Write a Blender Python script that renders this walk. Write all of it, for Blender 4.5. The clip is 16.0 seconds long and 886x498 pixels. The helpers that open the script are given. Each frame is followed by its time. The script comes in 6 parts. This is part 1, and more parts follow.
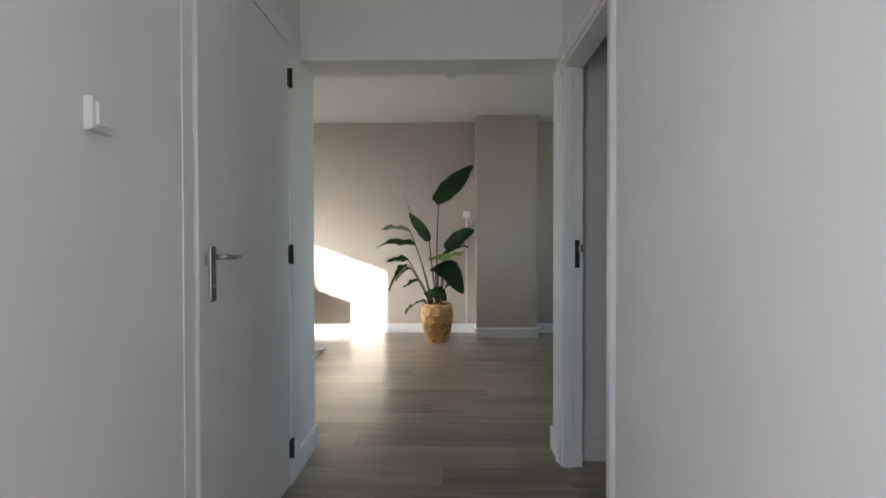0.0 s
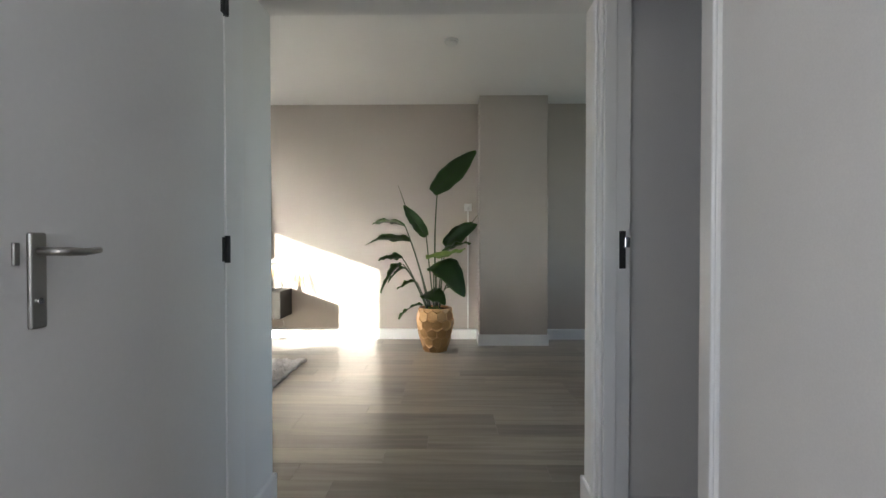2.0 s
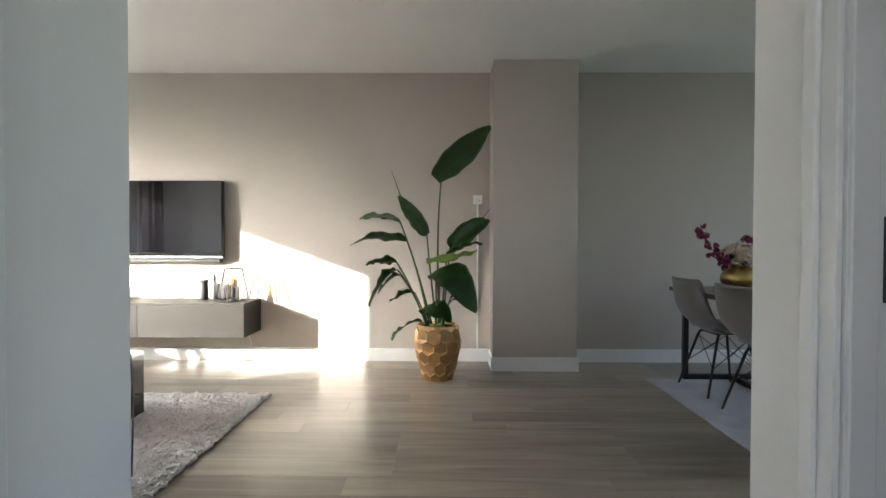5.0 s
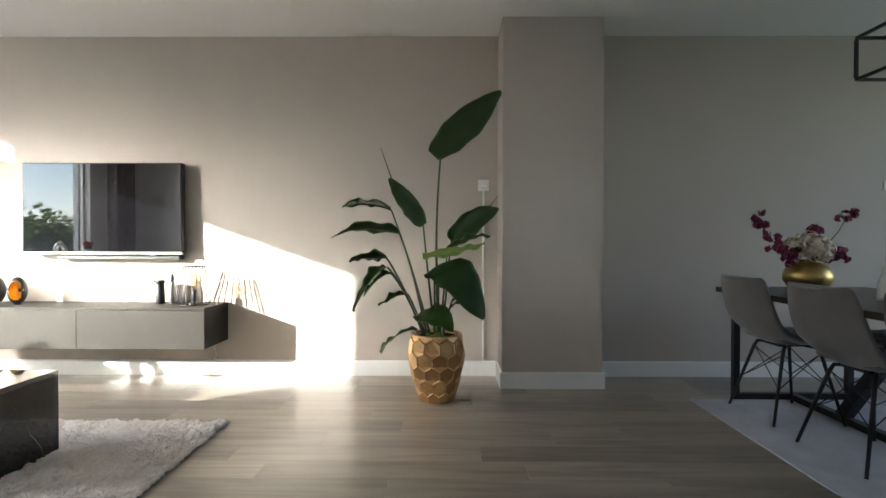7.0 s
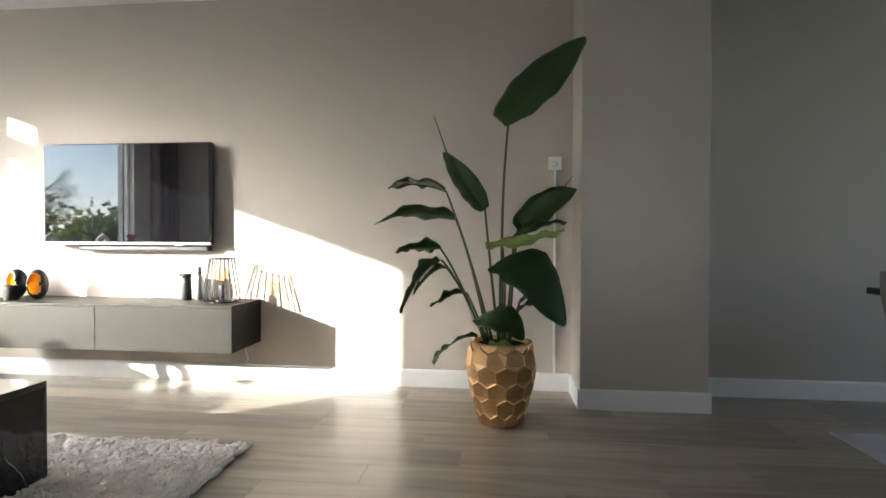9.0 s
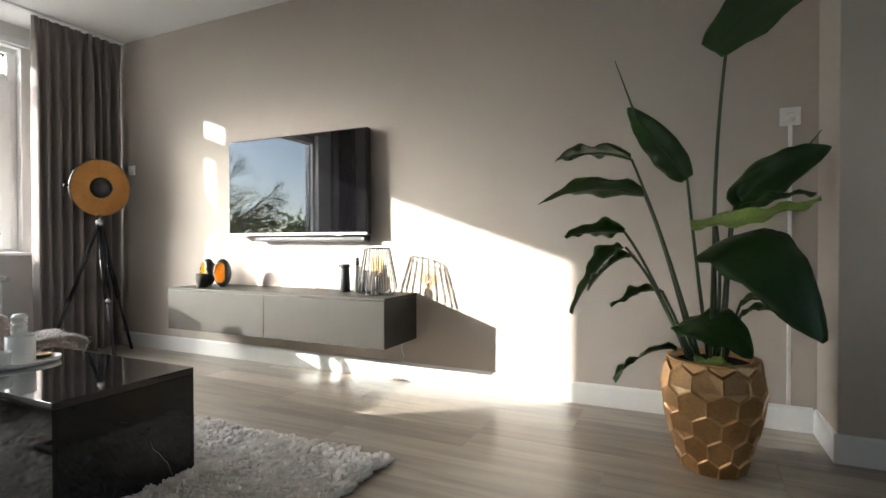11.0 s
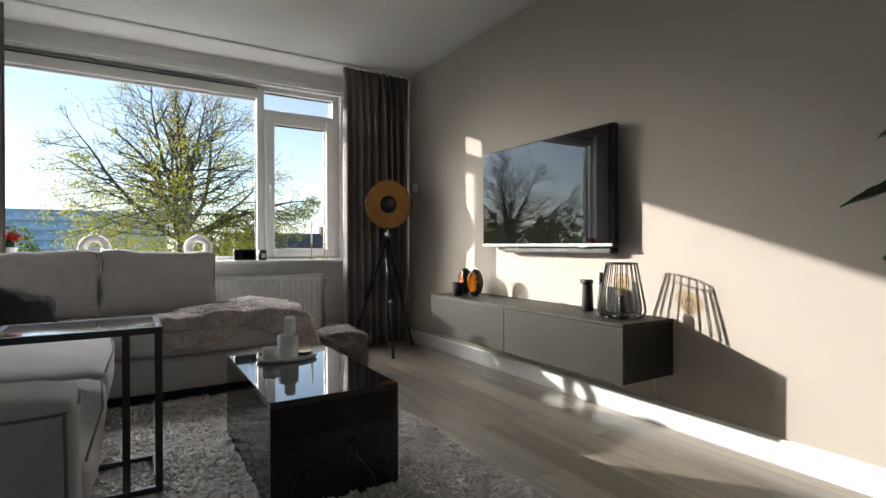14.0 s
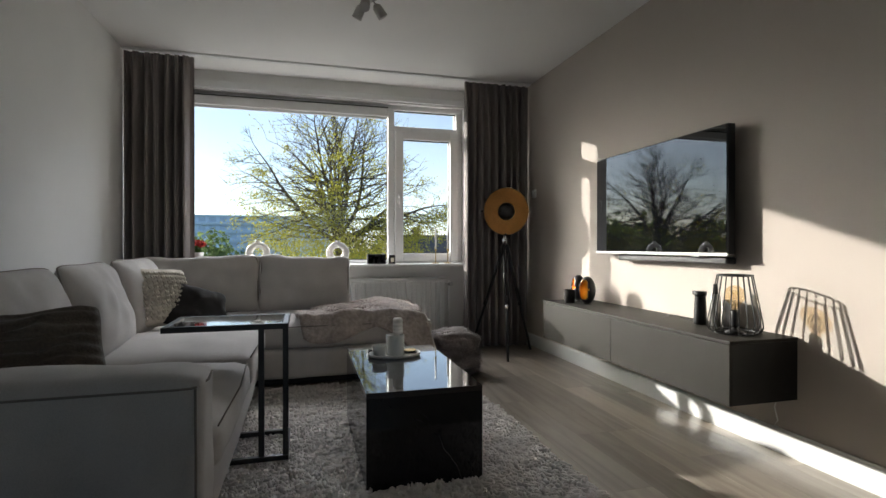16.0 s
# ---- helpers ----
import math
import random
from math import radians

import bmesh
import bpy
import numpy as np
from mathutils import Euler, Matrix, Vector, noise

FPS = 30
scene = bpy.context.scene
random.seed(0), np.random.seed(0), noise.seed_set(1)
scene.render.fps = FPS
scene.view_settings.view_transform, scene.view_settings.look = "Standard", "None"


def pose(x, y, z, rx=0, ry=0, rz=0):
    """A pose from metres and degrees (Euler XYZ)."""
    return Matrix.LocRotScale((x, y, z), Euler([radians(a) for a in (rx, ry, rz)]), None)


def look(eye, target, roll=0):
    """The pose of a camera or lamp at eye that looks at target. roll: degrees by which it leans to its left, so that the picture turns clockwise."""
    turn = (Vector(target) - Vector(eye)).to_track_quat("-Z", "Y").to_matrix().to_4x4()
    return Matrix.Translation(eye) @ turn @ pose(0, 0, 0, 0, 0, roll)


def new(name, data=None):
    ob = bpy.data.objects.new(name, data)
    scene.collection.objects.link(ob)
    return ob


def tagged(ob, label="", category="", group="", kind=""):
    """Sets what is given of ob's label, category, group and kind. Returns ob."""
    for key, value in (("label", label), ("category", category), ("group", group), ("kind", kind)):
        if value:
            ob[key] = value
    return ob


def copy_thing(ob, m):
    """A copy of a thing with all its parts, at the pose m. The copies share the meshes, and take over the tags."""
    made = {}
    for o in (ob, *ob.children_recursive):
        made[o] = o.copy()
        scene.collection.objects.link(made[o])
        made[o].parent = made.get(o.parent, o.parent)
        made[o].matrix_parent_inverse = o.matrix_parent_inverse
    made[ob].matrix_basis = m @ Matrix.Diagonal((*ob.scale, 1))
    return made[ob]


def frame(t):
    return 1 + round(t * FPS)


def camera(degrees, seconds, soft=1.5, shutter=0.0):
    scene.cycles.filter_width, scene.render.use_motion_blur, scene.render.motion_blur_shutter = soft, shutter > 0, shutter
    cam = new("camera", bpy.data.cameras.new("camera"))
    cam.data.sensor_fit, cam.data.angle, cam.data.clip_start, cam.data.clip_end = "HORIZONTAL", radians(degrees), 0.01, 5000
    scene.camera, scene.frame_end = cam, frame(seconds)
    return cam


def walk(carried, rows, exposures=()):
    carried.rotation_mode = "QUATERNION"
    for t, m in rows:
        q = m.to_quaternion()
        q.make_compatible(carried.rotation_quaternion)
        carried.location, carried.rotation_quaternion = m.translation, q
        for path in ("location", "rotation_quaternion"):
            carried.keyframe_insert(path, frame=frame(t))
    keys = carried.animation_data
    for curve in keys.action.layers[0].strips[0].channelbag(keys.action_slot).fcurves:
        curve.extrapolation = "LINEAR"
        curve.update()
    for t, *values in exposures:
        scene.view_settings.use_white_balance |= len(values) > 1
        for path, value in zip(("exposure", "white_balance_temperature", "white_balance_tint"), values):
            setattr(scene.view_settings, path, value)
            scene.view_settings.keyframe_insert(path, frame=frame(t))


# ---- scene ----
cam = camera(82.2, 16.0)
PATH = [
    (0, (0.269, -0.382, 1.139), (0.234, 1.617, 1.113), -0.1),
    (0.5, (0.262, -0.226, 1.13), (0.227, 1.774, 1.101), 0.0),
    (1, (0.259, -0.062, 1.129), (0.226, 1.938, 1.098), 0.1),
    (1.5, (0.26, 0.11, 1.117), (0.228, 2.11, 1.086), 0.1),
    (2, (0.267, 0.292, 1.113), (0.233, 2.291, 1.081), 0.0),
    (2.5, (0.258, 0.464, 1.116), (0.226, 2.463, 1.085), 0.1),
    (3, (0.241, 0.647, 1.112), (0.21, 2.646, 1.079), 0.1),
    (3.5, (0.225, 0.829, 1.113), (0.191, 2.828, 1.08), 0.2),
    (4, (0.213, 0.996, 1.112), (0.181, 2.996, 1.08), 0.2),
    (6.5, (0.158, 1.9, 1.07), (0.148, 3.899, 1.04), 0.1),
    (7, (0.169, 2.06, 1.035), (0.153, 4.059, 1.014), 0.1),
    (7.5, (0.154, 2.225, 1.022), (0.136, 4.225, 0.995), 0.2),
    (8, (0.132, 2.38, 1.031), (0.089, 4.379, 0.996), 0.2),
    (10.5, (-0.021, 3.034, 0.887), (-0.678, 4.923, 0.872), 0.1),
    (11, (-0.018, 3.153, 0.896), (-0.864, 4.965, 0.871), -0.1),
    (11.5, (-0.027, 3.249, 0.887), (-1.042, 4.972, 0.863), 0.0),
    (12, (-0.033, 3.343, 0.901), (-1.195, 4.97, 0.869), -0.0),
    (12.5, (-0.029, 3.439, 0.908), (-1.345, 4.946, 0.886), -0.0),
    (13, (-0.018, 3.496, 0.925), (-1.47, 4.872, 0.907), 0.0),
    (13.5, (0.018, 3.569, 0.941), (-1.569, 4.786, 0.925), 0.0),
    (14, (0.071, 3.629, 0.957), (-1.632, 4.677, 0.943), -0.1),
    (14.5, (0.129, 3.675, 0.973), (-1.66, 4.569, 0.96), -0.1),
    (15, (0.192, 3.715, 0.977), (-1.655, 4.481, 0.968), -0.1),
    (15.5, (0.259, 3.766, 0.982), (-1.634, 4.412, 0.978), -0.1),
    (16, (0.302, 3.793, 1.002), (-1.625, 4.326, 0.992), -0.0),
]
walk(cam, [(t, look(eye, aim, lean)) for t, eye, aim, lean in PATH],
     exposures=[(0, 2.58), (4, 2.76), (6.5, 2.5), (8, 2.42), (10.5, 2.05), (11.5, 1.75), (12.5, 1.25), (13.5, 0.8), (14.5, 0.62), (16, 0.58)])

# ---- light ----
SUN = Vector((-0.528, -0.389, 0.186)).normalized()
world = bpy.data.worlds.new("sky")
scene.world = world
world.use_nodes = True
wn = world.node_tree.nodes
sky = wn.new("ShaderNodeTexSky")
sky.sky_type, sky.sun_disc = "NISHITA", False
sky.sun_elevation, sky.sun_rotation = math.asin(SUN.z), math.atan2(SUN.x, SUN.y)
sky.air_density, sky.dust_density, sky.ozone_density = 1.0, 0.1, 2.5
bg = wn["Background"]
bg.inputs["Strength"].default_value = 0.15
wl_ = world.node_tree.links
# thin white cloud over the blue
geo, cl, cr_ = wn.new("ShaderNodeTexCoord"), wn.new("ShaderNodeTexNoise"), wn.new("ShaderNodeMapRange")
cl.inputs["Scale"].default_value, cl.inputs["Detail"].default_value, cl.inputs["Distortion"].default_value = 2.2, 7, 0.6
cr_.inputs["From Min"].default_value, cr_.inputs["From Max"].default_value = 0.36, 0.66
cr_.inputs["To Min"].default_value, cr_.inputs["To Max"].default_value = 0.12, 0.6
wl_.new(geo.outputs["Generated"], cl.inputs["Vector"])
wl_.new(cl.outputs["Fac"], cr_.inputs["Value"])
grey, white = wn.new("ShaderNodeRGBToBW"), wn.new("ShaderNodeMix")
white.data_type = "RGBA"
tint_ = wn.new("ShaderNodeVectorMath")
tint_.operation = "MULTIPLY"
tint_.inputs[1].default_value = (0.92, 1.08, 1.3)
wl_.new(sky.outputs["Color"], grey.inputs["Color"])
wl_.new(grey.outputs["Val"], tint_.inputs[0])
wl_.new(cr_.outputs["Result"], white.inputs["Factor"])
wl_.new(sky.outputs["Color"], white.inputs["A"])
wl_.new(tint_.outputs[0], white.inputs["B"])
wl_.new(white.outputs["Result"], bg.inputs["Color"])
sun = new("sun", bpy.data.lights.new("sun", "SUN"))
sun.data.energy, sun.data.angle, sun.data.color = 5.0, radians(0.5), (1.0, 0.968, 0.885)
sun.matrix_world = look((0, 0, 0), -SUN)


def area_lamp(name, eye, target, w, h, power, color):
    lamp = new(name, bpy.data.lights.new(name, "AREA"))
    lamp.data.shape, lamp.data.size, lamp.data.size_y = "RECTANGLE", w, h
    lamp.data.energy, lamp.data.color = power, color
    lamp.matrix_world = look(eye, target)
    return lamp


# lamp added in an unseen doorway to brighten the hall's right wall
area_lamp("hall_side_fill", (-0.60, -0.95, 1.2), (0.83, -1.1, 1.25), 0.8, 1.9, 3.7, (0.89, 0.90, 1.0))
# fill lamp added behind the camera, in an opening made for it
area_lamp("hall_end_fill", (0.15, -2.15, 1.65), (0.15, 0, 1.3), 0.6, 0.9, 0.8, (0.91, 0.91, 1.0))
# weak blue lamp added in a window hole that is never in view
area_lamp("side_room_fill", (3.12, 0.72, 1.78), (0, 1.0, 1.1), 0.24, 0.34, 0.05, (0.40, 0.58, 1.0))
area_lamp("dining_daylight", (5.12, 4.2, 1.6), (0, 4.2, 1.2), 2.2, 1.4, 1.15, (0.78, 0.84, 1.0))
# lamp added out of view above the window head, boosting the sky's light
area_lamp("window_fill", (-6.3, 4.1, 3.25), (-2.2, 4.1, 0.6), 2.8, 0.8, 62, (0.92, 0.95, 1.0))

# ---- materials ----


def mat(name, col, rough=0.5, metal=0.0, var=0.08, scale=3.0, fine=90.0, bump=0.1, dist=0.002, spec=0.5, sheen=0.0, coat=0.0, stretch=(1, 1, 1)):
    m = bpy.data.materials.new(name)
    m.use_nodes = True
    n, ln = m.node_tree.nodes, m.node_tree.links
    b = n["Principled BSDF"]
    tc, mp = n.new("ShaderNodeTexCoord"), n.new("ShaderNodeMapping")
    mp.inputs["Scale"].default_value = stretch
    ln.new(tc.outputs["Object"], mp.inputs["Vector"])
    big, small = n.new("ShaderNodeTexNoise"), n.new("ShaderNodeTexNoise")
    big.inputs["Scale"].default_value, big.inputs["Detail"].default_value = scale, 4
    small.inputs["Scale"].default_value, small.inputs["Detail"].default_value = fine, 3
    for t in (big, small):
        ln.new(mp.outputs["Vector"], t.inputs["Vector"])
    add = n.new("ShaderNodeMath")
    add.operation = "ADD"
    ln.new(big.outputs["Fac"], add.inputs[0])
    ln.new(small.outputs["Fac"], add.inputs[1])
    rng = n.new("ShaderNodeMapRange")
    rng.inputs["From Min"].default_value, rng.inputs["From Max"].default_value = 0.6, 1.4
    ln.new(add.outputs[0], rng.inputs["Value"])
    mix = n.new("ShaderNodeMix")
    mix.data_type = "RGBA"
    mix.inputs["A"].default_value = (*[max(0, c * (1 - var)) for c in col], 1)
    mix.inputs["B"].default_value = (*[min(1, c * (1 + var)) for c in col], 1)
    ln.new(rng.outputs["Result"], mix.inputs["Factor"])
    ln.new(mix.outputs["Result"], b.inputs["Base Color"])
    rr = n.new("ShaderNodeMapRange")
    rr.inputs["To Min"].default_value, rr.inputs["To Max"].default_value = rough * 0.88, min(1, rough * 1.12)
    ln.new(big.outputs["Fac"], rr.inputs["Value"])
    ln.new(rr.outputs["Result"], b.inputs["Roughness"])
    b.inputs["Metallic"].default_value = metal
    b.inputs["Specular IOR Level"].default_value = spec
    b.inputs["Sheen Weight"].default_value = sheen
    b.inputs["Coat Weight"].default_value = coat
    if bump:
        bp = n.new("ShaderNodeBump")
        bp.inputs["Strength"].default_value, bp.inputs["Distance"].default_value = bump, dist
        ln.new(small.outputs["Fac"], bp.inputs["Height"])
        ln.new(bp.outputs["Normal"], b.inputs["Normal"])
    return m


def glass_mat(name, tint=(1, 1, 1), rough=0.0):
    m = bpy.data.materials.new(name)
    m.use_nodes = True
    b = m.node_tree.nodes["Principled BSDF"]
    b.inputs["Base Color"].default_value = (*tint, 1)
    b.inputs["Transmission Weight"].default_value, b.inputs["Roughness"].default_value = 1, rough
    b.inputs["IOR"].default_value = 1.45
    return m


def plank_mat():
    m = mat("grey_oak_vinyl", (0.30, 0.245, 0.19), rough=0.29, var=0.2, bump=0.0, spec=0.6)
    n, ln = m.node_tree.nodes, m.node_tree.links
    b = n["Principled BSDF"]
    tc, oi = n.new("ShaderNodeTexCoord"), n.new("ShaderNodeObjectInfo")
    off = n.new("ShaderNodeVectorMath")
    off.operation = "MULTIPLY_ADD"
    mul = n.new("ShaderNodeVectorMath")
    mul.operation = "SCALE"
    mul.inputs[0].default_value, mul.inputs["Scale"].default_value = (37.0, 17.0, 5.0), 1
    ln.new(oi.outputs["Random"], mul.inputs["Scale"])
    off.inputs[1].default_value = (1.3, 15.0, 1.0)
    ln.new(tc.outputs["Object"], off.inputs[0])
    ln.new(mul.outputs[0], off.inputs[2])
    grain, fine = n.new("ShaderNodeTexNoise"), n.new("ShaderNodeTexNoise")
    grain.inputs["Scale"].default_value, grain.inputs["Detail"].default_value, grain.inputs["Distortion"].default_value = 1.0, 6, 0.8
    fine.inputs["Scale"].default_value, fine.inputs["Detail"].default_value = 6.0, 4
    ln.new(off.outputs[0], grain.inputs["Vector"])
    ln.new(off.outputs[0], fine.inputs["Vector"])
    ramp = n.new("ShaderNodeValToRGB")
    e = ramp.color_ramp.elements
    e[0].position, e[0].color = 0.28, (0.190, 0.160, 0.127, 1)
    e[1].position, e[1].color = 0.74, (0.365, 0.316, 0.257, 1)
    ln.new(grain.outputs["Fac"], ramp.inputs["Fac"])
    tone = n.new("ShaderNodeMapRange")
    tone.inputs["To Min"].default_value, tone.inputs["To Max"].default_value = 0.78, 1.2
    ln.new(oi.outputs["Random"], tone.inputs["Value"])
    sc = n.new("ShaderNodeVectorMath")
    sc.operation = "SCALE"
    ln.new(ramp.outputs["Color"], sc.inputs[0])
    ln.new(tone.outputs["Result"], sc.inputs["Scale"])
    ln.new(sc.outputs[0], b.inputs["Base Color"])
    bp = n.new("ShaderNodeBump")
    bp.inputs["Strength"].default_value, bp.inputs["Distance"].default_value = 0.12, 0.001
    ln.new(fine.outputs["Fac"], bp.inputs["Height"])
    ln.new(bp.outputs["Normal"], b.inputs["Normal"])
    return m


def marble_mat():
    m = mat("black_marble", (0.014, 0.014, 0.015), rough=0.06, var=0.3, bump=0.0)
    n, ln = m.node_tree.nodes, m.node_tree.links
    b = n["Principled BSDF"]
    tc = n.new("ShaderNodeTexCoord")
    warp = n.new("ShaderNodeTexNoise")
    warp.inputs["Scale"].default_value, warp.inputs["Detail"].default_value = 2.2, 5
    ln.new(tc.outputs["Object"], warp.inputs["Vector"])
    mixv = n.new("ShaderNodeVectorMath")
    mixv.operation = "MULTIPLY_ADD"
    mixv.inputs[1].default_value = (0.28, 0.28, 0.28)
    ln.new(warp.outputs["Color"], mixv.inputs[0])
    ln.new(tc.outputs["Object"], mixv.inputs[2])
    vor = n.new("ShaderNodeTexVoronoi")
    vor.feature = "DISTANCE_TO_EDGE"
    vor.inputs["Scale"].default_value = 2.0
    ln.new(mixv.outputs[0], vor.inputs["Vector"])
    ramp = n.new("ShaderNodeValToRGB")
    e = ramp.color_ramp.elements
    e[0].position, e[0].color = 0.0, (0.34, 0.32, 0.30, 1)
    e[1].position, e[1].color = 0.006, (0.012, 0.012, 0.013, 1)
    ln.new(vor.outputs["Distance"], ramp.inputs["Fac"])
    keep = n.new("ShaderNodeTexNoise")
    keep.inputs["Scale"].default_value = 3.1
    ln.new(tc.outputs["Object"], keep.inputs["Vector"])
    step = n.new("ShaderNodeMapRange")
    step.inputs["From Min"].default_value, step.inputs["From Max"].default_value = 0.46, 0.64
    ln.new(keep.outputs["Fac"], step.inputs["Value"])
    mx = n.new("ShaderNodeMix")
    mx.data_type = "RGBA"
    mx.inputs["A"].default_value = (0.012, 0.012, 0.013, 1)
    ln.new(step.outputs["Result"], mx.inputs["Factor"])
    ln.new(ramp.outputs["Color"], mx.inputs["B"])
    ln.new(mx.outputs["Result"], b.inputs["Base Color"])
    return m


